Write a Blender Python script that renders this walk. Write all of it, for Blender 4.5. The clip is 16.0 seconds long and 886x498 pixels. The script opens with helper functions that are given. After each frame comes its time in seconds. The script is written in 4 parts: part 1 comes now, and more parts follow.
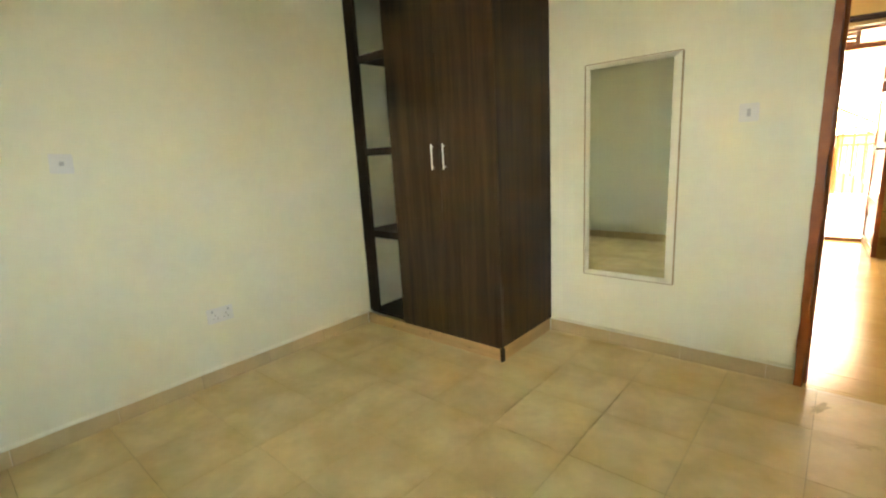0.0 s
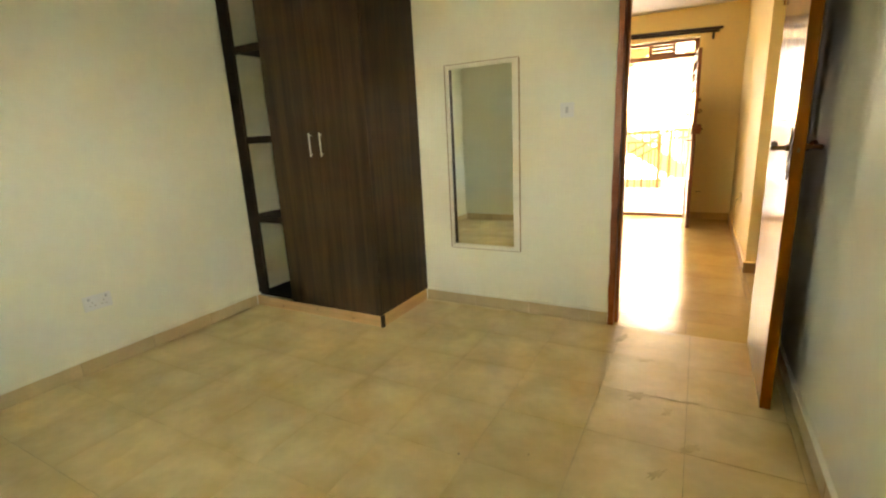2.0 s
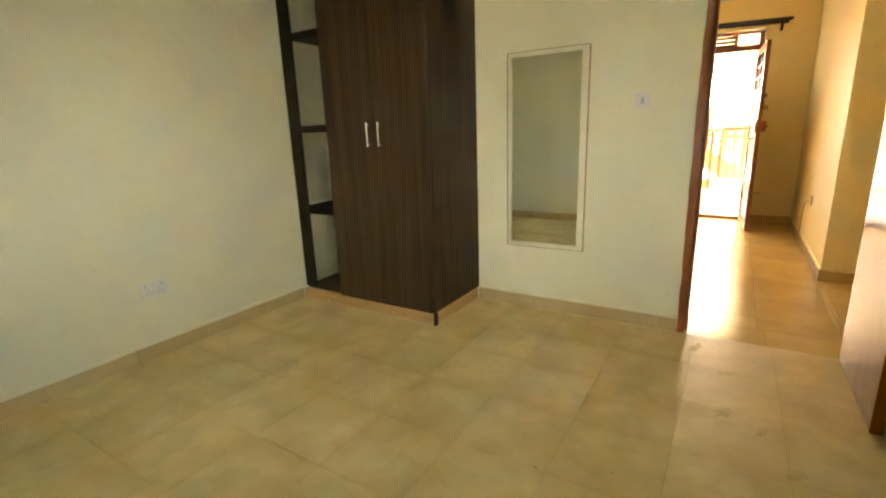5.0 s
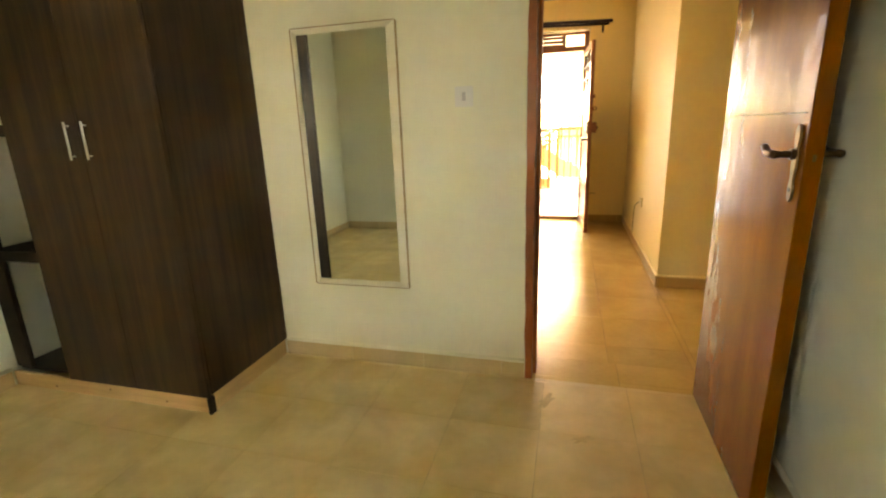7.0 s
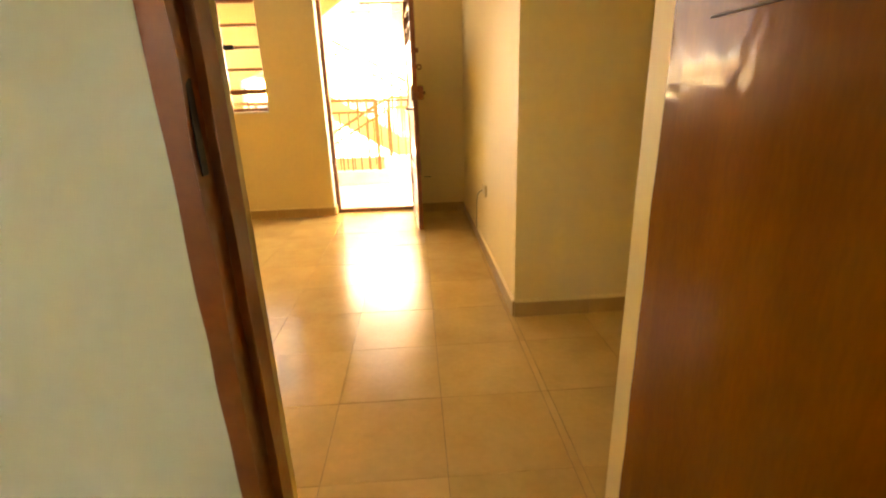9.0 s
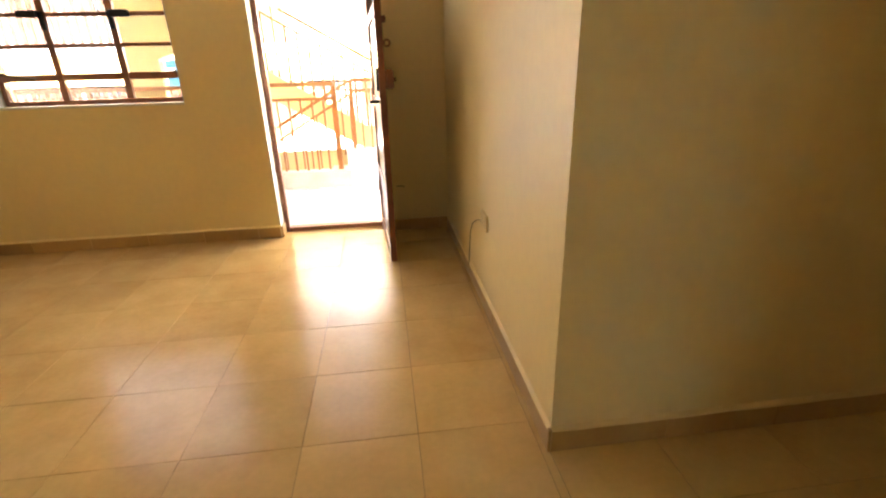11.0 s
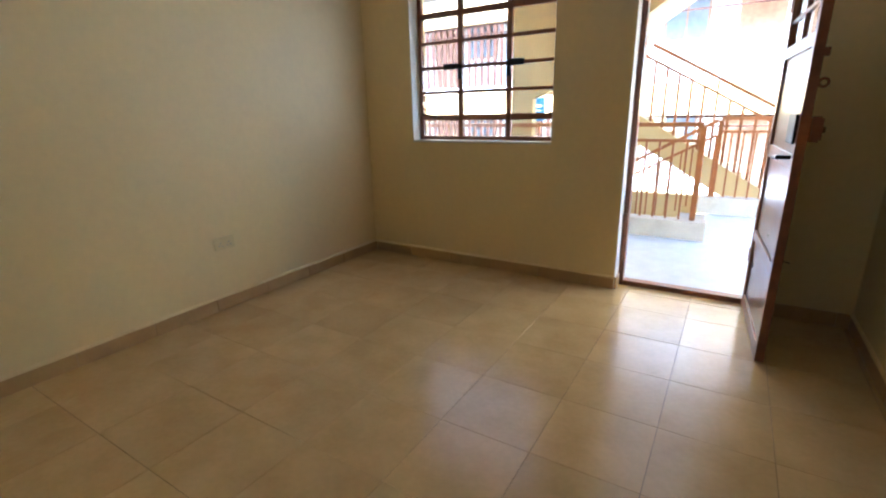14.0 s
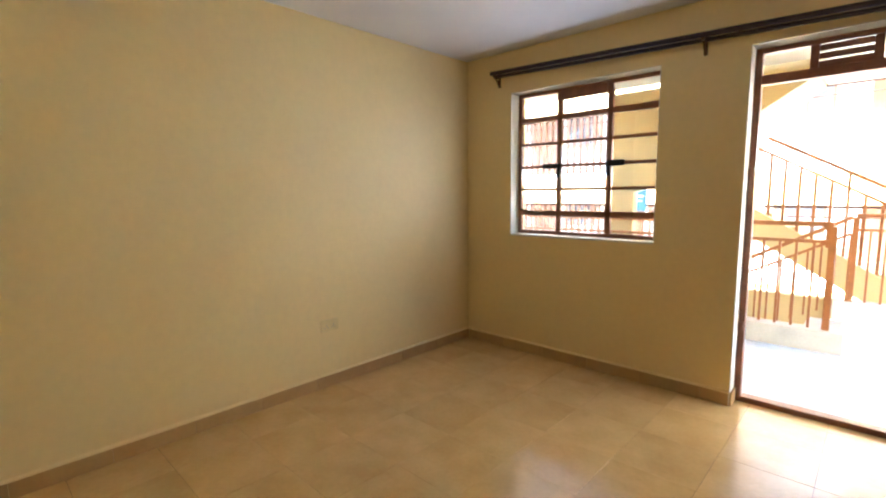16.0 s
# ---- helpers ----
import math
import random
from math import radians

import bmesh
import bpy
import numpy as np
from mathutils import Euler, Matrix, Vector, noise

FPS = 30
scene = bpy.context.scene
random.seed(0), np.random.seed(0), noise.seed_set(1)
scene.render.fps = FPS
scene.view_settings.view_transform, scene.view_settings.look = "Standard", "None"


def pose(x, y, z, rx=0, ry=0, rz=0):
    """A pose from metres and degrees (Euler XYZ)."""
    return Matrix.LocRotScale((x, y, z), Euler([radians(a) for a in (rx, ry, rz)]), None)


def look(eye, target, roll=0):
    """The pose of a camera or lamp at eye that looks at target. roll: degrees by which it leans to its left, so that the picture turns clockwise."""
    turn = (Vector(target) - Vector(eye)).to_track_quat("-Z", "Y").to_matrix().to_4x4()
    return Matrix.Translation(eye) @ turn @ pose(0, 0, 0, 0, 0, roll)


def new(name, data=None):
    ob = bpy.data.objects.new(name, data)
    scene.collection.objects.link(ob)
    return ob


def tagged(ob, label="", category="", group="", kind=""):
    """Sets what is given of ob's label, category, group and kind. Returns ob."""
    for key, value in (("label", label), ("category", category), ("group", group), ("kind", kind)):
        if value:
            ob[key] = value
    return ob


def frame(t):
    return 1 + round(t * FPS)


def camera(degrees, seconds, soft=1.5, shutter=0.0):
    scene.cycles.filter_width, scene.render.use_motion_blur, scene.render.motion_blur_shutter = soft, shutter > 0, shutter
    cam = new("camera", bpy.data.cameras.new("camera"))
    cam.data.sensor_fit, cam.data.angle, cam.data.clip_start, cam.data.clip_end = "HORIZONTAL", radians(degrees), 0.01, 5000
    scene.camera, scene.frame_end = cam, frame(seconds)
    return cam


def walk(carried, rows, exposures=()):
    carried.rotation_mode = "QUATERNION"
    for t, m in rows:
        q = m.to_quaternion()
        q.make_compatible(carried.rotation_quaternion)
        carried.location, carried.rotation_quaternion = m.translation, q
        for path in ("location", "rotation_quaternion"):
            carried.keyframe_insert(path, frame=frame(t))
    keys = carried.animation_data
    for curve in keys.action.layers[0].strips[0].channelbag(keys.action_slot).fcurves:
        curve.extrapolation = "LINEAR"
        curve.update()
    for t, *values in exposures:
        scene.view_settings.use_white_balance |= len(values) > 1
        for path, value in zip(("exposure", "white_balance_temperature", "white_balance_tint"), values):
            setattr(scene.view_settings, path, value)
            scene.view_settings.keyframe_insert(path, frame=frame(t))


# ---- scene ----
cam = camera(87.6, 16.0, 2.2)
PATH = [
    (0, (0.065, -2.715, 1.246), (-1.225, -1.245, 0.829), -3.3),
    (0.5, (0.171, -2.813, 1.215), (-1.025, -1.271, 0.778), -2.8),
    (1, (0.277, -2.876, 1.214), (-0.773, -1.236, 0.757), -2.8),
    (1.5, (0.372, -2.904, 1.225), (-0.584, -1.212, 0.753), -2.9),
    (2, (0.399, -2.915, 1.23), (-0.543, -1.216, 0.752), -2.9),
    (2.5, (0.371, -2.929, 1.215), (-0.588, -1.24, 0.739), -2.9),
    (3, (0.326, -2.949, 1.224), (-0.664, -1.279, 0.742), -2.7),
    (3.5, (0.276, -2.959, 1.223), (-0.755, -1.314, 0.743), -2.5),
    (3.7, (0.261, -2.961, 1.224), (-0.803, -1.337, 0.745), -2.2),
    (5.8, (0.119, -2.749, 1.195), (-0.82, -1.059, 0.685), -1.5),
    (6, (0.116, -2.645, 1.197), (-0.759, -0.921, 0.684), -1.7),
    (6.5, (0.133, -2.362, 1.216), (-0.565, -0.558, 0.711), -1.8),
    (7, (0.142, -2.084, 1.216), (-0.373, -0.22, 0.705), -2.0),
    (7.5, (0.153, -1.752, 1.218), (-0.212, 0.144, 0.696), -2.2),
    (8, (0.242, -1.397, 1.222), (0.024, 0.513, 0.672), -2.0),
    (8.5, (0.286, -1.054, 1.186), (0.225, 0.859, 0.606), -1.7),
    (9, (0.323, -0.716, 1.136), (0.42, 1.178, 0.502), -1.9),
    (9.2, (0.342, -0.595, 1.129), (0.5, 1.287, 0.471), -1.2),
    (11.3, (0.32, 0.471, 1.194), (0.54, 2.324, 0.476), -1.6),
    (11.5, (0.305, 0.556, 1.175), (0.49, 2.415, 0.461), -1.7),
    (12, (0.234, 0.711, 1.165), (0.219, 2.587, 0.473), -1.8),
    (12.5, (0.162, 0.738, 1.214), (-0.1, 2.598, 0.527), -1.4),
    (13, (0.144, 0.709, 1.233), (-0.38, 2.52, 0.566), -1.2),
    (13.5, (0.128, 0.665, 1.228), (-0.658, 2.396, 0.607), -1.3),
    (14, (0.093, 0.608, 1.267), (-0.923, 2.233, 0.696), -1.3),
    (14.5, (0.08, 0.575, 1.292), (-1.117, 2.103, 0.811), -1.3),
    (15, (0.095, 0.566, 1.326), (-1.194, 2.039, 0.914), -1.2),
    (15.5, (0.101, 0.562, 1.363), (-1.223, 2.016, 0.997), -0.9),
    (16, (0.105, 0.571, 1.392), (-1.261, 2.013, 1.153), -0.6),
]
EXPOSURES = [(0, 6.25, 6700, 10), (1.5, 6.1, 7100, 10), (3.7, 6.0, 7400, 10), (6.5, 5.9, 7800, 11), (9.2, 5.6, 8300, 13), (11.4, 5.05, 5300, 13), (12.5, 4.75, 4900, 10), (13.3, 4.42, 4700, 11), (14, 4.15, 4400, 10), (15, 4.45, 4700, 10), (16, 4.68, 5000, 10)]

walk(cam, [(t, look(eye, target, roll)) for t, eye, target, roll in PATH], EXPOSURES)

# ---- light ----
world = bpy.data.worlds.new("sky")
scene.world = world
world.use_nodes = True
wn = world.node_tree
sky = wn.nodes.new("ShaderNodeTexSky")
sky.sky_type = "NISHITA"
sky.sun_disc = False
SUN_EL, SUN_AZ = radians(46), radians(160)      # height of the sun; its bearing from +y towards +x
sky.sun_elevation, sky.sun_rotation = SUN_EL, SUN_AZ
sky.air_density, sky.dust_density = 1.2, 2.5
bg = wn.nodes["Background"]
bg.inputs["Strength"].default_value = 0.15
wn.links.new(sky.outputs["Color"], bg.inputs["Color"])

sun_data = bpy.data.lights.new("sun", "SUN")
sun_data.energy, sun_data.angle, sun_data.color = 5.0, radians(0.6), (1.0, 0.97, 0.92)
sun = new("sun", sun_data)
sun_dir = Vector((math.sin(SUN_AZ) * math.cos(SUN_EL), math.cos(SUN_AZ) * math.cos(SUN_EL), math.sin(SUN_EL)))
sun.matrix_world = look(sun_dir * 40, (0, 0, 0))


# area lamps standing in for daylight at the unseen bedroom windows, behind and beside the starting place
for name_, at_, to_ in (("south_window_daylight", (-0.925, -3.34, 1.46), (-1.2, -1.6, 0.5)), ("east_window_daylight", (0.91, -2.675, 1.39), (-1.5, -2.675, 0.3))):
    day = bpy.data.lights.new(name_, "AREA")
    day.shape, day.size, day.size_y = "RECTANGLE", 0.68, 0.85
    day.energy, day.color = 0.05, (0.66, 0.88, 1.0)
    new(name_, day).matrix_world = look(at_, to_)

# area lamps added to strengthen the daylight from the living room's window and the open front door
for name_, x_, z_, w_, h_, power_ in (("front_door_daylight", -0.18, 1.05, 0.56, 1.9, 0.21), ("living_window_daylight", -1.643, 1.63, 1.1, 1.08, 0.29)):
    day = bpy.data.lights.new(name_, "AREA")
    day.shape, day.size, day.size_y = "RECTANGLE", w_, h_
    day.energy, day.color = power_, (0.92, 0.92, 1.0)
    new(name_, day).matrix_world = look((x_, 3.98, z_), (x_, 0.0, z_ - 0.3))


# ---- materials ----
def mat(name, base, rough=0.5, metal=0.0, var=0.15, scale=6.0, fine=60.0, bump=0.0, bump_scale=40.0, coat=0.0, second=None, rand=0.0,
        stretch=(1, 1, 1), rough_var=0.08, stain=0.0, stain_scale=2.0, edge=0.0, scuff=0.0):
    """A procedural surface: base colour varied at two scales, roughness varied, fine relief."""
    m = bpy.data.materials.new(name)
    m.use_nodes = True
    nt = m.node_tree
    n, l = nt.nodes, nt.links
    b = n["Principled BSDF"]
    b.inputs["Metallic"].default_value = metal
    b.inputs["Coat Weight"].default_value = coat
    b.inputs["Coat Roughness"].default_value = 0.08
    tc = n.new("ShaderNodeTexCoord")
    mp = n.new("ShaderNodeMapping")
    mp.inputs["Scale"].default_value = stretch
    l.new(tc.outputs["Object"], mp.inputs["Vector"])
    vec = mp.outputs["Vector"]
    if rand:
        oi = n.new("ShaderNodeObjectInfo")
        mul = n.new("ShaderNodeMath")
        mul.operation, mul.inputs[1].default_value = "MULTIPLY", 37.0
        l.new(oi.outputs["Random"], mul.inputs[0])
        add = n.new("ShaderNodeVectorMath")
        l.new(vec, add.inputs[0])
        l.new(mul.outputs[0], add.inputs[1])
        vec = add.outputs[0]
    big = n.new("ShaderNodeTexNoise")
    big.inputs["Scale"].default_value, big.inputs["Detail"].default_value = scale, 5
    sm = n.new("ShaderNodeTexNoise")
    sm.inputs["Scale"].default_value, sm.inputs["Detail"].default_value = fine, 3
    for t in (big, sm):
        l.new(vec, t.inputs["Vector"])
    other = second or tuple(c * (1 - 2 * var) for c in base)
    r1 = n.new("ShaderNodeValToRGB")
    r1.color_ramp.elements[0].position, r1.color_ramp.elements[1].position = 0.32, 0.68
    r1.color_ramp.elements[0].color, r1.color_ramp.elements[1].color = (*other, 1), (*base, 1)
    l.new(big.outputs["Fac"], r1.inputs["Fac"])
    mx = n.new("ShaderNodeMix")
    mx.data_type, mx.blend_type = "RGBA", "MULTIPLY"
    mx.inputs[0].default_value = 1.0
    r2 = n.new("ShaderNodeValToRGB")
    lo = 1 - var
    r2.color_ramp.elements[0].position, r2.color_ramp.elements[1].position = 0.3, 0.7
    r2.color_ramp.elements[0].color, r2.color_ramp.elements[1].color = (lo, lo, lo, 1), (1, 1, 1, 1)
    l.new(sm.outputs["Fac"], r2.inputs["Fac"])
    l.new(r1.outputs["Color"], mx.inputs[6])
    l.new(r2.outputs["Color"], mx.inputs[7])
    col = mx.outputs[2]
    if rand:
        hv = n.new("ShaderNodeHueSaturation")
        mr = n.new("ShaderNodeMapRange")
        mr.inputs["To Min"].default_value, mr.inputs["To Max"].default_value = 1 - rand, 1 + rand
        l.new(oi.outputs["Random"], mr.inputs["Value"])
        l.new(mr.outputs[0], hv.inputs["Value"])
        l.new(col, hv.inputs["Color"])
        col = hv.outputs["Color"]
    if stain:
        gp = n.new("ShaderNodeNewGeometry")
        st = n.new("ShaderNodeTexNoise")
        st.inputs["Scale"].default_value, st.inputs["Detail"].default_value, st.inputs["Distortion"].default_value = stain_scale, 7, 0.6
        l.new(gp.outputs["Position"], st.inputs["Vector"])
        sr = n.new("ShaderNodeValToRGB")
        sr.color_ramp.elements[0].position, sr.color_ramp.elements[1].position = 0.42, 0.62
        sr.color_ramp.elements[0].color, sr.color_ramp.elements[1].color = (1 - stain, 1 - stain * 1.15, 1 - stain * 1.4, 1), (1, 1, 1, 1)
        l.new(st.outputs["Fac"], sr.inputs["Fac"])
        sm2 = n.new("ShaderNodeMix")
        sm2.data_type, sm2.blend_type = "RGBA", "MULTIPLY"
        sm2.inputs[0].default_value = 1.0
        l.new(col, sm2.inputs[6])
        l.new(sr.outputs["Color"], sm2.inputs[7])
        col = sm2.outputs[2]
    if edge:
        # dirt worked into the tile along its joints
        sx = n.new("ShaderNodeSeparateXYZ")
        l.new(tc.outputs["Object"], sx.inputs[0])
        ab = []
        for axis in ("X", "Y"):
            a_ = n.new("ShaderNodeMath")
            a_.operation = "ABSOLUTE"
            l.new(sx.outputs[axis], a_.inputs[0])
            ab.append(a_)
        mxm = n.new("ShaderNodeMath")
        mxm.operation = "MAXIMUM"
        l.new(ab[0].outputs[0], mxm.inputs[0])
        l.new(ab[1].outputs[0], mxm.inputs[1])
        wob = n.new("ShaderNodeMath")
        wob.operation, wob.inputs[1].default_value = "MULTIPLY_ADD", 0.12
        l.new(big.outputs["Fac"], wob.inputs[0])
        l.new(mxm.outputs[0], wob.inputs[2])
        er = n.new("ShaderNodeValToRGB")
        er.color_ramp.elements[0].position, er.color_ramp.elements[1].position = 0.17, 0.26
        er.color_ramp.elements[0].color, er.color_ramp.elements[1].color = (1, 1, 1, 1), (1 - edge, 1 - edge * 1.5, 1 - edge * 2.4, 1)
        l.new(wob.outputs[0], er.inputs["Fac"])
        em = n.new("ShaderNodeMix")
        em.data_type, em.blend_type = "RGBA", "MULTIPLY"
        em.inputs[0].default_value = 1.0
        l.new(col, em.inputs[6])
        l.new(er.outputs["Color"], em.inputs[7])
        col = em.outputs[2]
    l.new(col, b.inputs["Base Color"])
    rr = n.new("ShaderNodeMapRange")
    rr.inputs["To Min"].default_value, rr.inputs["To Max"].default_value = max(0.02, rough - rough_var), min(1, rough + rough_var)
    l.new(big.outputs["Fac"], rr.inputs["Value"])
    if scuff:
        # dried smears and scuffs that dull the glaze
        gq = n.new("ShaderNodeNewGeometry")
        sv = n.new("ShaderNodeMapping")
        sv.inputs["Rotation"].default_value, sv.inputs["Scale"].default_value = (0, 0, 0.5), (1.0, 2.2, 1.0)
        l.new(gq.outputs["Position"], sv.inputs["Vector"])
        sn = n.new("ShaderNodeTexNoise")
        sn.inputs["Scale"].default_value, sn.inputs["Detail"].default_value, sn.inputs["Distortion"].default_value = 5.0, 8, 0.3
        l.new(sv.outputs[0], sn.inputs["Vector"])
        sr_ = n.new("ShaderNodeMapRange")
        sr_.inputs["From Min"].default_value, sr_.inputs["From Max"].default_value = 0.48, 0.75
        sr_.inputs["To Max"].default_value = scuff
        l.new(sn.outputs["Fac"], sr_.inputs["Value"])
        ra = n.new("ShaderNodeMath")
        l.new(rr.outputs[0], ra.inputs[0])
        l.new(sr_.outputs[0], ra.inputs[1])
        l.new(ra.outputs[0], b.inputs["Roughness"])
    else:
        l.new(rr.outputs[0], b.inputs["Roughness"])
    if bump:
        bt = n.new("ShaderNodeTexNoise")
        bt.inputs["Scale"].default_value, bt.inputs["Detail"].default_value = bump_scale, 4
        l.new(vec, bt.inputs["Vector"])
        bp = n.new("ShaderNodeBump")
        bp.inputs["Strength"].default_value, bp.inputs["Distance"].default_value = 0.6, bump
        l.new(bt.outputs["Fac"], bp.inputs["Height"])
        l.new(bp.outputs["Normal"], b.inputs["Normal"])
    return m


M_bedwall = mat("pale_cream_wall_paint", (0.8, 0.765, 0.57), 0.5, var=0.03, scale=1.3, fine=25, bump=0.0025, bump_scale=9, second=(0.77, 0.735, 0.545))
M_wall = mat("cream_wall_paint", (0.865, 0.69, 0.32), 0.5, var=0.035, scale=1.3, fine=25, bump=0.004, bump_scale=8, second=(0.835, 0.66, 0.305))
M_reveal = mat("white_reveal_paint", (0.76, 0.7, 0.55), 0.5, var=0.06, bump=0.002, bump_scale=20)
M_ceil = mat("white_ceiling_paint", (0.86, 0.84, 0.82), 0.7, var=0.03, scale=1.5, bump=0.002, bump_scale=12)
M_tile = mat("beige_floor_tile", (0.74, 0.515, 0.2), 0.2, var=0.05, scale=5, fine=40, bump=0.0006, bump_scale=5, rand=0.05, second=(0.66, 0.44, 0.155), rough_var=0.045, stain=0.07, stain_scale=2.2)
M_tile.node_tree.nodes["Principled BSDF"].inputs["Specular IOR Level"].default_value = 0.32
M_tileworn = mat("worn_beige_floor_tile", (0.8, 0.635, 0.315), 0.4, var=0.07, scale=4.5, fine=22, bump=0.001, bump_scale=6, rand=0.04, second=(0.73, 0.53, 0.225), rough_var=0.1, stain=0.13, stain_scale=3.2, edge=0.05, scuff=0.2)
M_skirt = mat("beige_skirting_tile", (0.54, 0.34, 0.12), 0.37, var=0.06, scale=7, fine=50, rand=0.06, bump=0.0008)
M_skirtpale = mat("pale_beige_skirting_tile", (0.62, 0.46, 0.23), 0.37, var=0.06, scale=7, fine=50, rand=0.06, bump=0.0008)
M_grout = mat("brown_grout", (0.42, 0.28, 0.13), 0.85, var=0.2, scale=9)
M_groutpale = mat("dusty_grout", (0.6, 0.43, 0.21), 0.85, var=0.3, scale=9)
M_lam = mat("dark_walnut_laminate", (0.07, 0.037, 0.014), 0.55, var=0.3, scale=3.0, fine=26, stretch=(9, 9, 0.35), bump=0.0003, bump_scale=60, second=(0.03, 0.0145, 0.006))
M_lamdark = mat("dark_brown_laminate_edge", (0.04, 0.022, 0.008), 0.6, var=0.2, scale=4, stretch=(6, 6, 0.5))
for m_ in (M_lam, M_lamdark):
    m_.node_tree.nodes["Principled BSDF"].inputs["Specular IOR Level"].default_value = 0.25
M_pine = mat("raw_pine", (0.72, 0.46, 0.2), 0.6, var=0.12, scale=4, fine=30, stretch=(0.5, 0.5, 9), second=(0.6, 0.36, 0.15))
M_knot = mat("pine_knot", (0.35, 0.17, 0.06), 0.6, var=0.2)
M_mahog = mat("varnished_mahogany", (0.26, 0.072, 0.001), 0.24, var=0.12, scale=2.2, fine=40, stretch=(4, 4, 0.9), bump=0.0012, bump_scale=4.0, coat=0.26, second=(0.19, 0.05, 0.001), rough_var=0.06)


def ripple(m, scale, depth, stretch, rough):
    """Brushed lacquer whose gloss coat is wavy: broad waves with fine drips over them."""
    nt = m.node_tree
    n, l = nt.nodes, nt.links
    b = n["Principled BSDF"]
    tc, mp = n.new("ShaderNodeTexCoord"), n.new("ShaderNodeMapping")
    mp.inputs["Scale"].default_value = stretch
    l.new(tc.outputs["Object"], mp.inputs["Vector"])
    normal = None
    for sc, dp in ((scale, depth), (scale * 3.5, depth * 0.16)):
        t, bp = n.new("ShaderNodeTexNoise"), n.new("ShaderNodeBump")
        t.inputs["Scale"].default_value, t.inputs["Detail"].default_value = sc, 1.5
        l.new(mp.outputs[0], t.inputs["Vector"])
        bp.inputs["Strength"].default_value, bp.inputs["Distance"].default_value = 1.0, dp
        l.new(t.outputs["Fac"], bp.inputs["Height"])
        if normal:
            l.new(normal, bp.inputs["Normal"])
        normal = bp.outputs["Normal"]
    l.new(normal, b.inputs["Coat Normal"])
    l.new(normal, b.inputs["Normal"])
    b.inputs["Coat Roughness"].default_value = rough


ripple(M_mahog, 10.0, 0.0023, (1, 1, 0.75), 0.06)
vb = M_mahog.node_tree.nodes["Principled BSDF"]
vb.inputs["Specular Tint"].default_value = (1.0, 0.62, 0.26, 1)      # orange stain in the lacquer
vb.inputs["Specular IOR Level"].default_value = 0.13
M_jamb = mat("brushed_mahogany_varnish", (0.4, 0.105, 0.012), 0.4, var=0.15, scale=6, fine=40, bump=0.003, bump_scale=22, coat=0.15, second=(0.26, 0.066, 0.009))
M_steel = mat("brown_steel_paint", (0.31, 0.105, 0.034), 0.35, var=0.18, scale=9, bump=0.0008, bump_scale=60, coat=0.3)
M_chrome = mat("brushed_steel", (0.6, 0.59, 0.57), 0.32, 1.0, var=0.05)
M_brass = mat("aged_brass", (0.2, 0.12, 0.045), 0.38, 1.0, var=0.25, scale=30)
M_black = mat("black_metal", (0.02, 0.018, 0.016), 0.4, 0.5, var=0.2)
M_white = mat("white_plastic", (0.74, 0.72, 0.66), 0.37, var=0.03)
M_creamplate = mat("cream_painted_plastic", (0.82, 0.66, 0.3), 0.35, var=0.05)
# whitish rocker, greyed to carry the small shadow at its edge
M_rocker = mat("shadowed_white_rocker", (0.5, 0.49, 0.46), 0.35, var=0.04)
M_edge = mat("raw_brown_edge", (0.5, 0.36, 0.18), 0.7, var=0.2, scale=20)
M_hole = mat("grey_socket_shutter", (0.5, 0.46, 0.38), 0.5, var=0.1)
M_frame = mat("cream_white_mirror_frame", (0.83, 0.78, 0.6), 0.4, var=0.03, scale=12, bump=0.0006)
M_rod = mat("dark_brown_rod", (0.04, 0.018, 0.01), 0.55, var=0.2)
M_rail = mat("terracotta_rail_paint", (0.27, 0.088, 0.011), 0.4, var=0.12, scale=8, coat=0.2)
M_yellow = mat("yellow_outdoor_paint", (0.5, 0.36, 0.14), 0.6, var=0.06, scale=2, bump=0.002)
M_pale = mat("pale_cream_outdoor_paint", (0.45, 0.38, 0.25), 0.6, var=0.06, scale=2)
M_terr = mat("pale_terrazzo", (0.55, 0.55, 0.54), 0.4, var=0.08, scale=8, fine=90)
M_kerb = mat("cream_kerb_paint", (0.5, 0.42, 0.29), 0.6, var=0.1, scale=5, fine=60, bump=0.001)
M_ground = mat("dusty_earth", (0.42, 0.33, 0.22), 0.9, var=0.15, scale=0.6, fine=12)
M_brown = mat("brown_wood_door_paint", (0.42, 0.24, 0.13), 0.5, var=0.15)
M_blue = mat("blue_sign", (0.03, 0.13, 0.2), 0.5, var=0.05)
M_cable = mat("grey_cable", (0.16, 0.12, 0.07), 0.5, var=0.1)


def glass(name, tint=(1, 1, 1), rough=0.0):
    m = bpy.data.materials.new(name)
    m.use_nodes = True
    b = m.node_tree.nodes["Principled BSDF"]
    b.inputs["Base Color"].default_value = (*tint, 1)
    b.inputs["Transmission Weight"].default_value = 1.0
    b.inputs["Roughness"].default_value, b.inputs["IOR"].default_value = rough, 1.45
    return m


M_glass = glass("clear_glass")
M_mirror = bpy.data.materials.new("mirror_silver")
M_mirror.use_nodes = True
mb = M_mirror.node_tree.nodes["Principled BSDF"]
mb.inputs["Base Color"].default_value, mb.inputs["Metallic"].default_value, mb.inputs["Roughness"].default_value = (0.95, 0.97, 0.92, 1), 1.0, 0.015

# ---- building helpers ----
ORIGIN = {}


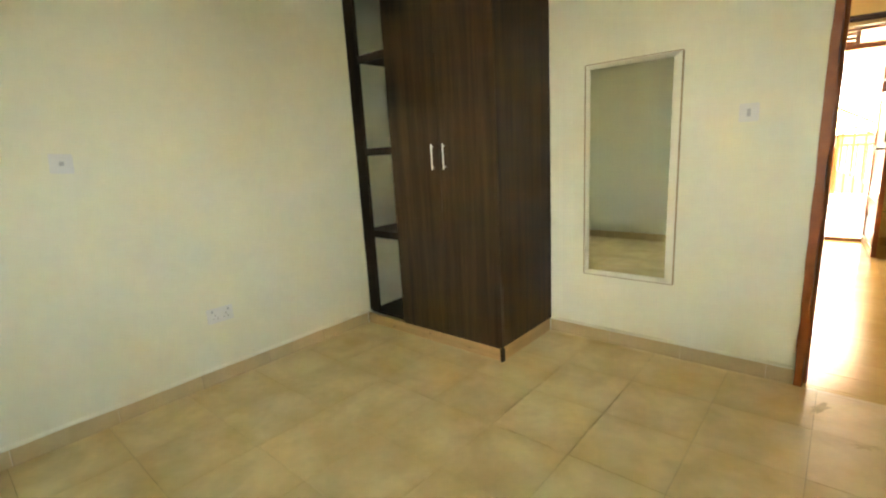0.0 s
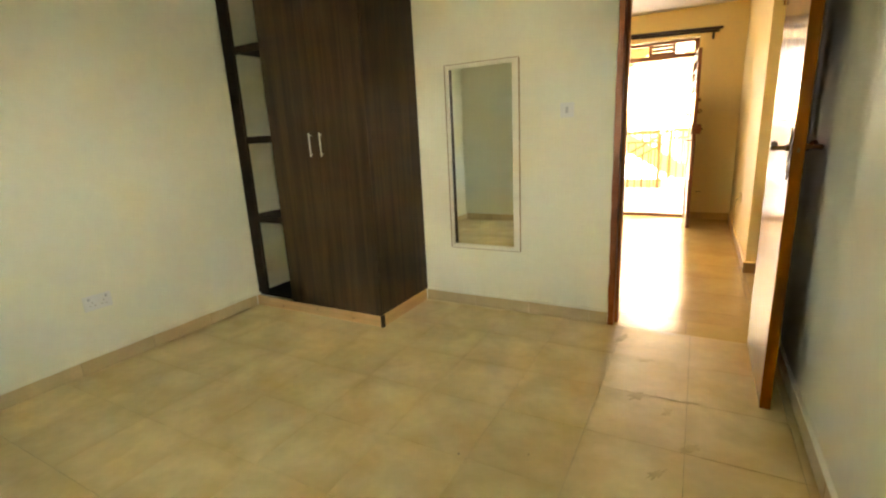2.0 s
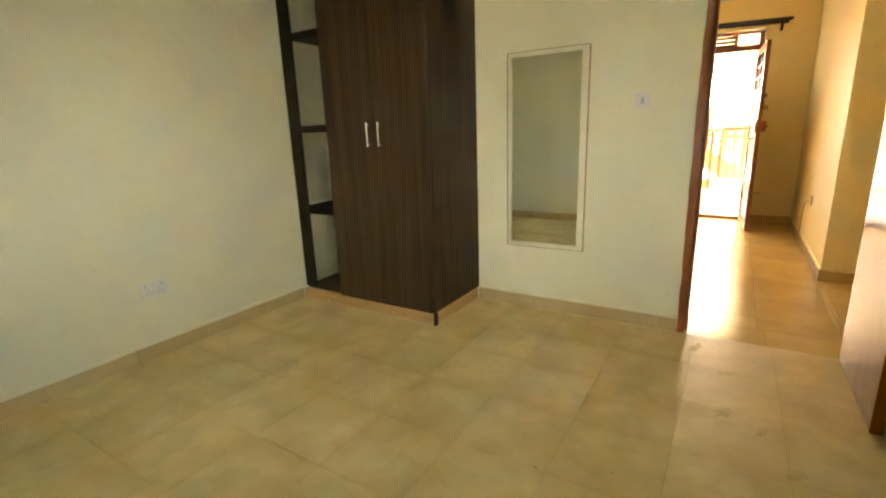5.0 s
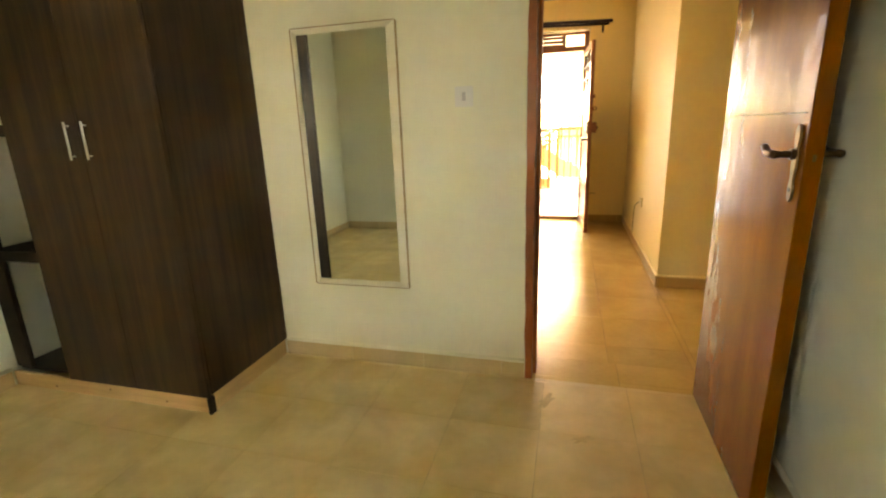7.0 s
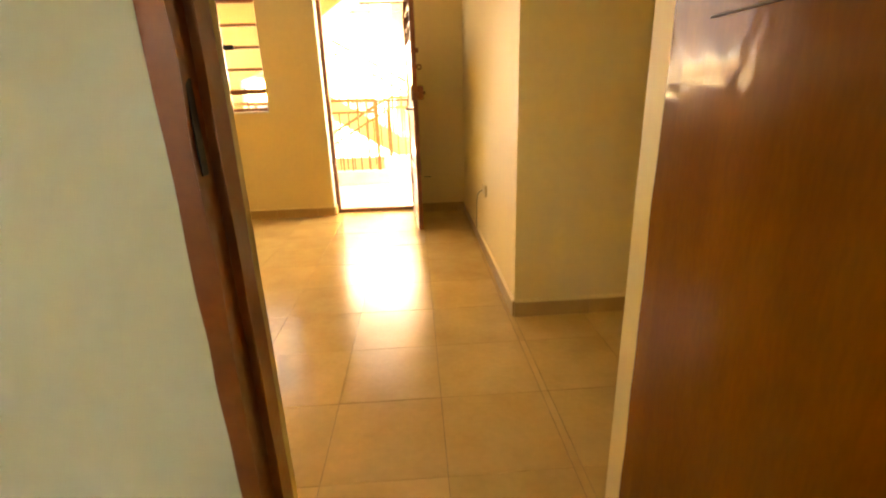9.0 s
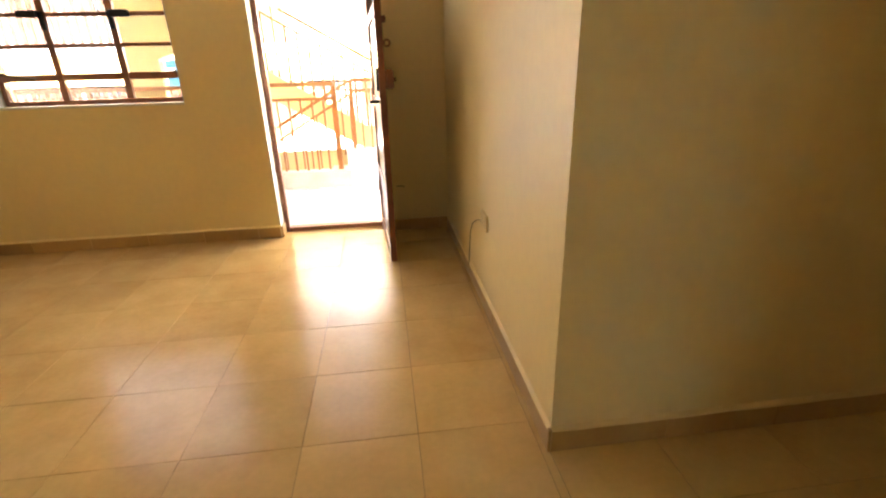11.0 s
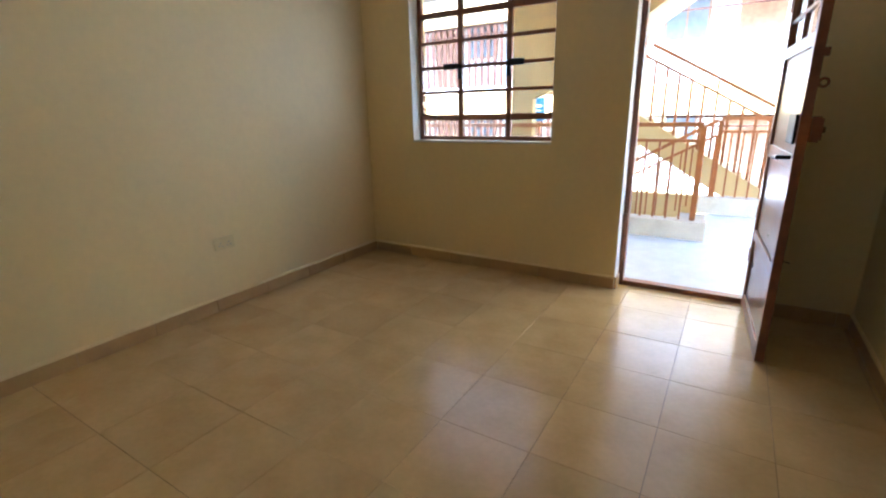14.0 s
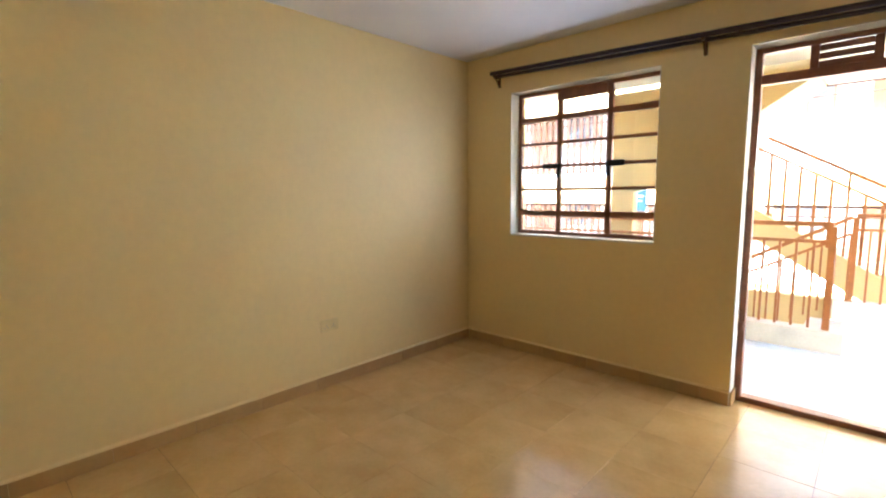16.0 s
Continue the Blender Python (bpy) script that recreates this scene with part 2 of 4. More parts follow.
def thing(name, at=(0, 0, 0), label="", category="", group="", kind=""):
    ob = new(name)
    ob.location = at
    ob.empty_display_size = 0.05
    ORIGIN[ob.name] = Vector(at)
    return tagged(ob, label, category, group, kind)


def part(name, bm, material, parent=None, label=""):
    """Links a bmesh, drawn in world metres, as one mesh object under a thing or a part."""
    me = bpy.data.meshes.new(name)
    off = ORIGIN.get(parent.name, Vector()) if parent else Vector()
    if off.length > 0:
        bmesh.ops.translate(bm, verts=bm.verts, vec=-off)
    bm.to_mesh(me)
    bm.free()
    me.materials.append(material)
    ob = new(name, me)
    if parent:
        ob.parent = parent
        ORIGIN[ob.name] = off
    return tagged(ob, label)


def box(x0, x1, y0, y1, z0, z1, bevel=0.0, bm=None, m=None, seg=1):
    out = bm or bmesh.new()
    r = bmesh.ops.create_cube(out, size=1.0, matrix=Matrix.Translation(((x0 + x1) / 2, (y0 + y1) / 2, (z0 + z1) / 2)) @ Matrix.Diagonal((abs(x1 - x0), abs(y1 - y0), abs(z1 - z0), 1)))
    vs = r["verts"]
    if bevel:
        es = {e for v in vs for e in v.link_edges}
        rb = bmesh.ops.bevel(out, geom=list(es), offset=bevel, segments=seg, affect="EDGES")
        vs = list({v for f in rb["faces"] for v in f.verts} | {v for v in vs if v.is_valid})
    if m is not None:
        bmesh.ops.transform(out, matrix=m, verts=vs)
    return out


def boxes(rows, bevel=0.0, m=None):
    bm = bmesh.new()
    for r in rows:
        box(*r, bevel=bevel, bm=bm, m=m)
    return bm


def rod(a, b, r, seg=12, bm=None, r2=None):
    out = bm or bmesh.new()
    a, b = Vector(a), Vector(b)
    d = b - a
    q = d.to_track_quat("Z", "Y").to_matrix().to_4x4()
    bmesh.ops.create_cone(out, cap_ends=True, segments=seg, radius1=r, radius2=r if r2 is None else r2, depth=d.length, matrix=Matrix.Translation((a + b) / 2) @ q)
    return out


def bar(a, b, w, h=None, bm=None):
    """A square bar from a to b."""
    out = bm or bmesh.new()
    a, b = Vector(a), Vector(b)
    d = b - a
    q = d.to_track_quat("Z", "Y").to_matrix().to_4x4()
    bmesh.ops.create_cube(out, size=1.0, matrix=Matrix.Translation((a + b) / 2) @ q @ Matrix.Diagonal((w, h or w, d.length, 1)))
    return out


def tube(name, pts, r, material, parent=None, label=""):
    """A round bent tube along points, as a mesh."""
    bm = bmesh.new()
    ring = []
    ps = [Vector(p) for p in pts]
    for i, p in enumerate(ps):
        d = (ps[min(i + 1, len(ps) - 1)] - ps[max(i - 1, 0)]).normalized()
        q = d.to_track_quat("Z", "Y").to_matrix()
        rr = r[i] if isinstance(r, (list, tuple)) else r
        ring.append([bm.verts.new(p + q @ Vector((rr * math.cos(a), rr * math.sin(a), 0))) for a in (k * math.tau / 8 for k in range(8))])
    for u, v in zip(ring, ring[1:]):
        for k in range(8):
            bm.faces.new((u[k], u[(k + 1) % 8], v[(k + 1) % 8], v[k]))
    bm.faces.new(ring[0][::-1])
    bm.faces.new(ring[-1])
    for f in bm.faces:
        f.smooth = True
    return part(name, bm, material, parent, label)


def prism(outline, y0, y1):
    """An outline in x, z drawn out from y0 to y1."""
    bm = bmesh.new()
    a = [bm.verts.new((x, y0, z)) for x, z in outline]
    b = [bm.verts.new((x, y1, z)) for x, z in outline]
    bm.faces.new(a)
    bm.faces.new(b[::-1])
    for i in range(len(a)):
        j = (i + 1) % len(a)
        bm.faces.new((a[j], a[i], b[i], b[j]))
    bmesh.ops.recalc_face_normals(bm, faces=bm.faces)
    return bm


# ---- the plan ----
CEIL = 2.575
BED_L, BED_R, BACK = -2.582, 0.85, -3.28         # bedroom
LIV_L, LIV_R, FAR = -2.738, 0.804, 3.92          # living room
PASS_Y, PASS_X = 1.487, 2.6                     # the passage beside the living room
DOOR_L, DOOR_R, DOOR_H = -0.02, 0.785, 2.05      # clear bedroom doorway
T = 0.225
BW = (-1.3, -0.55, 1.0, 1.92)                   # unseen south bedroom window, place assumed: x, x, z, z
EW = (-3.05, -2.3, 0.9, 1.88)                   # unseen east bedroom window, place assumed: y, y, z, z
LW = (-2.25, -1.036, 1.032, 2.23)             # living room window
FD = (-0.525, 0.325, 2.25)                      # front doorway: x, x, head


def pierced(x0, x1, y0, y1, z0, z1, holes):
    """A wall along x as one closed mesh, with openings (x, x, z, z) cut right through it."""
    xs = sorted({x0, x1} | {min(max(v, x0), x1) for h in holes for v in h[:2]})
    zs = sorted({z0, z1} | {min(max(v, z0), z1) for h in holes for v in h[2:]})
    bm = bmesh.new()
    grid = {(i, k, y): bm.verts.new((x, y, z)) for i, x in enumerate(xs) for k, z in enumerate(zs) for y in (y0, y1)}

    def solid(i, k):
        if not (0 <= i < len(xs) - 1 and 0 <= k < len(zs) - 1):
            return False
        cx, cz = (xs[i] + xs[i + 1]) / 2, (zs[k] + zs[k + 1]) / 2
        return not any(a < cx < b and c < cz < d for a, b, c, d in holes)

    for i in range(len(xs) - 1):
        for k in range(len(zs) - 1):
            if not solid(i, k):
                continue
            rim = [(i, k), (i + 1, k), (i + 1, k + 1), (i, k + 1)]
            for y in (y0, y1):
                bm.faces.new([grid[(*c, y)] for c in rim])
            for n, (di, dk) in enumerate(((0, -1), (1, 0), (0, 1), (-1, 0))):
                if not solid(i + di, k + dk):
                    a, b = rim[n], rim[(n + 1) % 4]
                    bm.faces.new([grid[(*a, y0)], grid[(*b, y0)], grid[(*b, y1)], grid[(*a, y1)]])
    bmesh.ops.delete(bm, geom=[v for v in bm.verts if not v.link_faces], context="VERTS")
    bmesh.ops.recalc_face_normals(bm, faces=bm.faces)
    return bm


def structure(name, bm, material, label):
    return tagged(part(name, bm, material), label, "wall" if "wall" in name else name.split("_")[0], kind="structure")


structure("wall_west_bedroom", box(BED_L - T, BED_L, BACK - T, 0.0, -0.1, CEIL), M_bedwall, "cream painted plaster wall behind the wardrobe")
structure("wall_south_bedroom", pierced(BED_L, BED_R, BACK - T, BACK, -0.1, CEIL, [BW]), M_bedwall, "cream painted plaster wall with the bedroom window")
structure("wall_east_bedroom", boxes([(BED_R, BED_R + T, BACK - T, EW[0], -0.1, CEIL), (BED_R, BED_R + T, EW[1], 0.0, -0.1, CEIL),
                                      (BED_R, BED_R + T, EW[0], EW[1], -0.1, EW[2]), (BED_R, BED_R + T, EW[0], EW[1], EW[3], CEIL)]), M_bedwall, "cream painted plaster wall behind the open door")
structure("wall_partition_bedroom_side", pierced(BED_L - T, PASS_X, 0.0, 0.1, -0.1, CEIL, [(-0.037, 0.82, -0.1, 2.1)]), M_bedwall, "pale cream painted partition wall round the bedroom doorway")
structure("wall_partition_living_side", pierced(LIV_L - T, PASS_X, 0.1, T, -0.1, CEIL, [(DOOR_L, DOOR_R, -0.1, DOOR_H)]), M_wall, "cream painted partition wall beside the passage")
structure("wall_west_living", box(LIV_L - T, LIV_L, T, FAR + T, -0.1, CEIL), M_wall, "cream painted plaster wall of the living room")
structure("wall_north_living", pierced(LIV_L, LIV_R + T, FAR, FAR + T, -0.1, CEIL, [LW, (FD[0], FD[1], -0.1, FD[2])]), M_wall, "cream painted outer wall with front door and window")
structure("wall_east_living", boxes([(LIV_R, LIV_R + T, PASS_Y, FAR, -0.1, CEIL), (LIV_R + T, PASS_X, PASS_Y, PASS_Y + T, -0.1, CEIL)]), M_wall, "cream painted wall with a sharp outer corner")
structure("wall_passage_end", box(PASS_X, PASS_X + T, 0.0, PASS_Y + T, -0.1, CEIL), M_wall, "cream painted wall closing the passage")
structure("ceiling_bedroom", box(BED_L - T, BED_R + T, BACK - T, 0.1, CEIL, CEIL + 0.15), M_ceil, "white painted flat bedroom ceiling")
structure("ceiling_living", box(LIV_L - T, PASS_X + T, 0.1, FAR + T, CEIL, CEIL + 0.15), M_ceil, "white painted flat living room ceiling")

# white painted reveals round the window and the front door, 3 mm proud
structure("trim_window_reveal", boxes([(LW[0], LW[0] + 0.004, FAR - 0.001, 4.03, LW[2], LW[3]), (LW[1] - 0.004, LW[1], FAR - 0.001, 4.03, LW[2], LW[3]),
                                       (LW[0], LW[1], FAR - 0.004, 4.03, LW[2] - 0.012, LW[2] + 0.004), (LW[0], LW[1], FAR - 0.001, 4.03, LW[3] - 0.004, LW[3])]), M_reveal, "white painted window reveal and sill")
structure("trim_front_door_reveal", boxes([(FD[0], FD[0] + 0.004, FAR - 0.001, 4.04, 0, FD[2]), (FD[1] - 0.004, FD[1], FAR - 0.001, 4.04, 0, FD[2]),
                                           (FD[0], FD[1], FAR - 0.001, 4.04, FD[2] - 0.004, FD[2])]), M_reveal, "white painted reveal of the front doorway")


# ---- wardrobe ----
def wardrobe():
    w = thing("wardrobe", (-2.0, -0.3, 0), "dark walnut laminate wardrobe with open shelves on a raw pine plinth", "wardrobe")
    x0, xs, x1, top = BED_L + 0.002, -2.178, -1.367, 2.45
    yf = -0.585
    part("side_panel", box(x1 - 0.018, x1, yf, -0.002, 0.09, top, 0.001), M_lam, w)
    part("divider", box(xs - 0.009, xs + 0.009, yf + 0.02, -0.002, 0.09, top, 0.001), M_lamdark, w)
    part("top_board", box(x0, x1 - 0.019, yf, -0.002, top - 0.018, top, 0.001), M_lamdark, w)
    part("bottom_board", box(x0, x1 - 0.019, -0.56, -0.002, 0.075, 0.095, 0.001), M_lamdark, w)
    # stile drawn wider than the board, its extra width is the shadow inside
    part("stile", box(x0, x0 + 0.1, -0.575, -0.553, 0.096, top - 0.02, 0.001), M_lamdark, w, "dark narrow stile against the wall, widened to cover its shadow")
    for z in (0.69, 1.266, 1.87):
        part("shelf", box(x0, xs - 0.01, -0.5525, -0.004, z, z + 0.02, 0.001), M_lamdark, w)
        # dark lip made deeper to take in the shade under the shelf
        part("shelf_lip_and_shade", box(x0 + 0.101, xs - 0.01, -0.573, -0.553, z - 0.028, z + 0.022, 0.001), M_lamdark, w)
    mid = (xs + x1) / 2
    for a, b, hx in ((xs - 0.008, mid - 0.0015, mid - 0.045), (mid + 0.0015, x1, mid + 0.045)):
        d = part("door", box(a, b, -0.607, -0.588, 0.082, top, 0.0012), M_lam, w)
        h = rod((hx, -0.626, 1.135), (hx, -0.626, 1.285), 0.0045)
        rod((hx, -0.607, 1.15), (hx, -0.626, 1.15), 0.003, 8, h)
        rod((hx, -0.607, 1.27), (hx, -0.626, 1.27), 0.003, 8, h)
        part("handle", h, M_chrome, d, "slim brushed steel bar handle")
    part("plinth_front", box(x0, -1.383, -0.598, -0.576, 0.0, 0.076, 0.002), M_pine, w, "raw pine front plinth board")
    part("plinth_side", box(-1.387, -1.371, -0.574, -0.014, 0.0, 0.09, 0.002), M_pine, w, "raw pine side plinth board")
    part("plinth_corner", box(-1.382, -1.367, -0.608, -0.5755, 0.0, 0.081, 0.001), M_lamdark, w, "dark laminate corner strip")
    for x, z in ((-1.62, 0.03), (-1.95, 0.05), (-2.3, 0.025)):
        k = bmesh.new()
        bmesh.ops.create_cone(k, cap_ends=True, segments=12, radius1=0.006, radius2=0.006, depth=0.002, matrix=Matrix.Translation((x, -0.5985, z)) @ pose(0, 0, 0, 90, 0, 0))
        part("knot", k, M_knot, w, "brown knot in the pine")


wardrobe()


# ---- wall mirror ----
def mirror():
    x0, x1, z0, z1 = -1.13, -0.617, 0.437, 1.675
    a, b, c, d = -1.095, -0.653, 0.472, 1.645      # the glass
    m = thing("wall_mirror", (-0.85, -0.01, z0), "tall wall mirror in a cream painted wooden frame", "mirror")
    part("glass", box(a, b, -0.026, -0.002, c, d, 0.0006), M_mirror, m, "silvered mirror glass")

    def moulding(o0, o1, i0, i1):
        """A strip that slopes from the glass down to the wall, mitred at both ends."""
        bm = bmesh.new()
        pts = [(o0, -0.001), (o1, -0.001), (o0, -0.009), (o1, -0.009), (i0, -0.028), (i1, -0.028), (i0, -0.001), (i1, -0.001)]
        v = [bm.verts.new((p[0], y, p[1])) for p, y in pts]
        for q in ((0, 1, 3, 2), (2, 3, 5, 4), (4, 5, 7, 6), (6, 7, 1, 0), (0, 2, 4, 6), (1, 7, 5, 3)):
            bm.faces.new([v[k] for k in q])
        bmesh.ops.recalc_face_normals(bm, faces=bm.faces)
        return bm
    e = 0.0006
    part("stile", moulding((x0, z0), (x0, z1), (a - e, c - e), (a - e, d + e)), M_frame, m)
    part("stile", moulding((x1, z0), (x1, z1), (b + e, c - e), (b + e, d + e)), M_frame, m)
    part("rail", moulding((x0, z1), (x1, z1), (a - e, d + e), (b + e, d + e)), M_frame, m)
    part("rail", moulding((x0, z0), (x1, z0), (a - e, c - e), (b + e, c - e)), M_frame, m)
    for q in ((x1 + 0.0003, x1 + 0.007, z0, z1), (x0 - 0.007, x0 - 0.0003, z0, z1), (x0, x1, z1 + 0.0003, z1 + 0.004), (x0, x1, z0 - 0.004, z0 - 0.0003)):
        part("frame_edge", box(q[0], q[1], -0.0115, -0.001, q[2], q[3]), M_edge, m, "raw brown wooden edge of the frame")


mirror()


# ---- switches and sockets ----
def plate(name, centre, w, h, turn, label, category, rockers=(), slots=(), tilt=0.0, material=None):
    """A wall plate whose back lies on the wall; turn: degrees about z, 0 faces -y."""
    t = thing(name, centre, label, category)
    m = Matrix.Translation(centre) @ pose(0, 0, 0, 0, 0, turn) @ pose(0, 0, 0, 0, tilt, 0)
    part("plate", box(-w / 2, w / 2, -0.009, 0.0, -h / 2, h / 2, 0.003, m=m, seg=2), material or M_white, t)
    for x, z, a, b in rockers:
        part("rocker", box(x - a / 2, x + a / 2, -0.013, -0.0085, z - b / 2, z + b / 2, 0.0015, m=m), material or M_rocker, t)
    for x, z in slots:
        part("socket_holes", boxes([(x - 0.003, x + 0.003, -0.0095, -0.0085, z + 0.006, z + 0.015), (x - 0.016, x - 0.008, -0.0095, -0.0085, z - 0.012, z - 0.006),
                                    (x + 0.008, x + 0.016, -0.0095, -0.0085, z - 0.012, z - 0.006)], m=m), M_hole, t)
    return t


sw = plate("light_switch", (-0.313, -0.0005, 1.341), 0.082, 0.086, 0, "white plastic single light switch", "light switch", rockers=((0.0, 0.0, 0.016, 0.036),))
plate("wall_socket", (BED_L + 0.0005, -1.67, 0.4), 0.146, 0.086, 90, "white plastic double wall socket", "wall socket", rockers=((-0.045, 0.025, 0.012, 0.016), (0.045, 0.025, 0.012, 0.016)), slots=((-0.03, -0.008), (0.03, -0.008)))
plate("blank_plate", (BED_L + 0.0005, -2.235, 1.283), 0.086, 0.086, 90, "white plastic aerial outlet plate", "wall plate", rockers=((0, 0, 0.018, 0.018),), tilt=4)
plate("wall_socket", (LIV_L + 0.0005, 2.365, 0.455), 0.146, 0.086, 90, "cream double wall socket low on the wall", "wall socket", rockers=((-0.045, 0.025, 0.012, 0.016), (0.045, 0.025, 0.012, 0.016)), slots=((-0.03, -0.008), (0.03, -0.008)), material=M_creamplate)
plate("wall_socket", (LIV_R - 0.0005, 2.52, 0.483), 0.146, 0.086, -90, "cream double socket beside a loose cable", "wall socket", rockers=((-0.045, 0.025, 0.012, 0.016), (0.045, 0.025, 0.012, 0.016)), slots=((-0.03, -0.008), (0.03, -0.008)), material=M_creamplate)
plate("light_switch", (-0.685, FAR - 0.0005, 1.425), 0.086, 0.086, 0, "cream painted light switch between window and front door", "light switch", rockers=((0.0, 0.0, 0.016, 0.036),), material=M_wall)
cb = thing("loose_cable", (LIV_R - 0.02, 2.6, 0.48), "thin grey cable drooping from the wall to the skirting", "cable")
tube("cable", [(LIV_R - 0.006, 2.597, 0.462), (LIV_R - 0.02, 2.622, 0.456), (LIV_R - 0.03, 2.69, 0.42), (LIV_R - 0.03, 2.765, 0.345), (LIV_R - 0.022, 2.83, 0.24), (LIV_R - 0.018, 2.87, 0.155), (LIV_R - 0.016, 2.89, 0.096)], 0.0026, M_cable, cb)


ws = thing("wire_stub", (0.43, FAR - 0.01, 0.36), "short dark wire end sticking out of the wall", "cable")
tube("wire", [(0.4, FAR - 0.002, 0.357), (0.415, FAR - 0.02, 0.362), (0.445, FAR - 0.028, 0.363), (0.462, FAR - 0.03, 0.358)], 0.0028, M_black, ws)


def chip(x, y, r, turn):
    """A crumb of plaster on the floor."""
    t = thing("plaster_crumb", (x, y, 0.0), "small dark crumb of plaster lying on the floor", "debris", group="crumbs on the bedroom floor")
    bm = bmesh.new()
    bmesh.ops.create_icosphere(bm, subdivisions=1, radius=r, matrix=pose(x, y, r * 0.45, 0, 0, turn) @ Matrix.Diagonal((1, 0.7, 0.5, 1)))
    for v in bm.verts:
        v.co += 0.25 * r * Vector((noise.noise(v.co * 300), noise.noise(v.co * 310 + Vector((5, 0, 0))), 0))
    part("crumb", bm, M_edge, t)


chip(-0.35, -1.52, 0.006, 20)
chip(-0.1, -1.41, 0.005, 70)


# ---- bedroom door and its frame ----
def scroll_plate(m, cx, cz, ya, yb):
    """A narrow back plate with pinched waists and lobed ends."""
    bm = bmesh.new()
    rim = []
    for i in range(33):
        z = -0.1 + 0.2 * i / 32
        k = abs(z) / 0.1
        w = 0.0125 + 0.0035 * math.cos(k * 9.0) if k < 0.82 else 0.0125 * math.sqrt(max(0.0, 1 - ((k - 0.82) / 0.18) ** 2)) + 0.0012
        rim.append((w, z))
    out = [(cx + w, cz + z) for w, z in rim] + [(cx - w, cz + z) for w, z in reversed(rim)]
    lo = [bm.verts.new(m @ Vector((x, ya, z))) for x, z in out]
    hi = [bm.verts.new(m @ Vector((cx + (x - cx) * 0.8, yb, cz + (z - cz) * 0.985))) for x, z in out]
    n = len(out)
    for i in range(n):
        bm.faces.new((lo[i], lo[(i + 1) % n], hi[(i + 1) % n], hi[i]))
    for i in range(32):
        for q in (lo, hi):
            bm.faces.new((q[i], q[i + 1], q[n - 2 - i], q[n - 1 - i]))
    bmesh.ops.recalc_face_normals(bm, faces=bm.faces)
    return bm


def bedroom_door():
    fr = thing("door_frame", (0.4, 0.05, 0), "dark red-brown varnished timber door frame", "door frame", kind="structure")

    def post(x0, x1, rebate_lo, rebate_hi):
        bm = bmesh.new()
        n = 70
        prof = [(x0, -0.012), (x1, -0.012), (rebate_lo, 0.045), (rebate_hi, 0.045), (rebate_hi, 0.0995), (x0, 0.0995)]
        rows = []
        for i in range(n + 1):
            z = 2.1 * i / n
            rows.append([bm.verts.new((x + (0.007 if y < 0 else 0.003) * noise.noise((x * 40, y * 40, z * 7)), y + 0.002 * noise.noise((y * 60, x * 30, z * 11 + 5)), z)) for x, y in prof])
        for a, b in zip(rows, rows[1:]):
            for k in range(len(prof)):
                j = (k + 1) % len(prof)
                bm.faces.new((a[k], a[j], b[j], b[k]))
        bm.faces.new(rows[0])
        bm.faces.new(rows[-1])
        bmesh.ops.recalc_face_normals(bm, faces=bm.faces)
        return bm

    part("jamb", post(-0.0365, 0.0, 0.0, 0.016), M_jamb, fr)
    part("jamb", post(0.8195, 0.759, 0.759, 0.757), M_mahog, fr)
    part("head", box(0.017, 0.756, -0.01, 0.099, DOOR_H, 2.0995, 0.003), M_jamb, fr)
    part("strike_plate", box(-0.0005, 0.002, 0.0, 0.022, 1.03, 1.17, 0.0005), M_black, fr, "dark metal strike plate")

    d = thing("door_1", (0.735, -0.005, 0), "orange-brown varnished timber door standing open against the wall", "door", kind="structure")
    m = Matrix.Translation((0.714, -0.016, 0.0)) @ pose(0, 0, 0, 0, 0, 89.7 + 180)     # local x runs from hinge to lock edge, local y to the wall
    L, th, h = 0.7, 0.042, 2.04
    part("leaf", box(0.0, L - 0.012, 0.002, th - 0.002, 0.01, h, 0.002, m=m), M_mahog, d)
    part("lipping", box(L - 0.0115, L, 0.0, th, 0.01, h, 0.002, m=m), M_mahog, d)
    part("seam", box(0.06, L - 0.03, -0.0012, 0.002, 1.2185, 1.2215, 0.0004, m=m), M_knot, d, "dark horizontal joint in the veneer")
    for side, y0, s in (("inner", 0.0, -1), ("outer", th, 1)):
        lk = part("lock_plate", scroll_plate(m, L - 0.045, 1.092, y0 + s * 0.0002, y0 + s * 0.0055), M_brass, d, "aged brass scrolled lock plate")
        bm = rod((L - 0.045, y0 + s * 0.004, 1.117), (L - 0.045, y0 + s * 0.016, 1.117), 0.014, 14)
        rod((L - 0.045, y0 + s * 0.012, 1.117), (L - 0.045, y0 + s * 0.05, 1.117), 0.0085, 12, bm)
        bmesh.ops.transform(bm, matrix=m, verts=bm.verts)
        part("spindle", bm, M_brass, lk)
        pts = [m @ Vector((L - 0.045 - q, y0 + s * y, z)) for q, y, z in ((-0.008, 0.05, 1.117), (0.012, 0.052, 1.117), (0.05, 0.05, 1.118), (0.07, 0.05, 1.124), (0.085, 0.047, 1.133), (0.096, 0.041, 1.131), (0.1, 0.034, 1.123))]
        tube("lever", pts, [0.0105, 0.011, 0.0105, 0.0075, 0.0085, 0.0095, 0.0075], M_brass, lk)
        kh = bmesh.new()
        bmesh.ops.create_cone(kh, cap_ends=True, segments=12, radius1=0.006, radius2=0.006, depth=0.002, matrix=m @ Matrix.Translation((L - 0.045, y0 + s * 0.0068, 1.025)) @ pose(0, 0, 0, 90, 0, 0))
        part("keyhole", kh, M_black, lk)
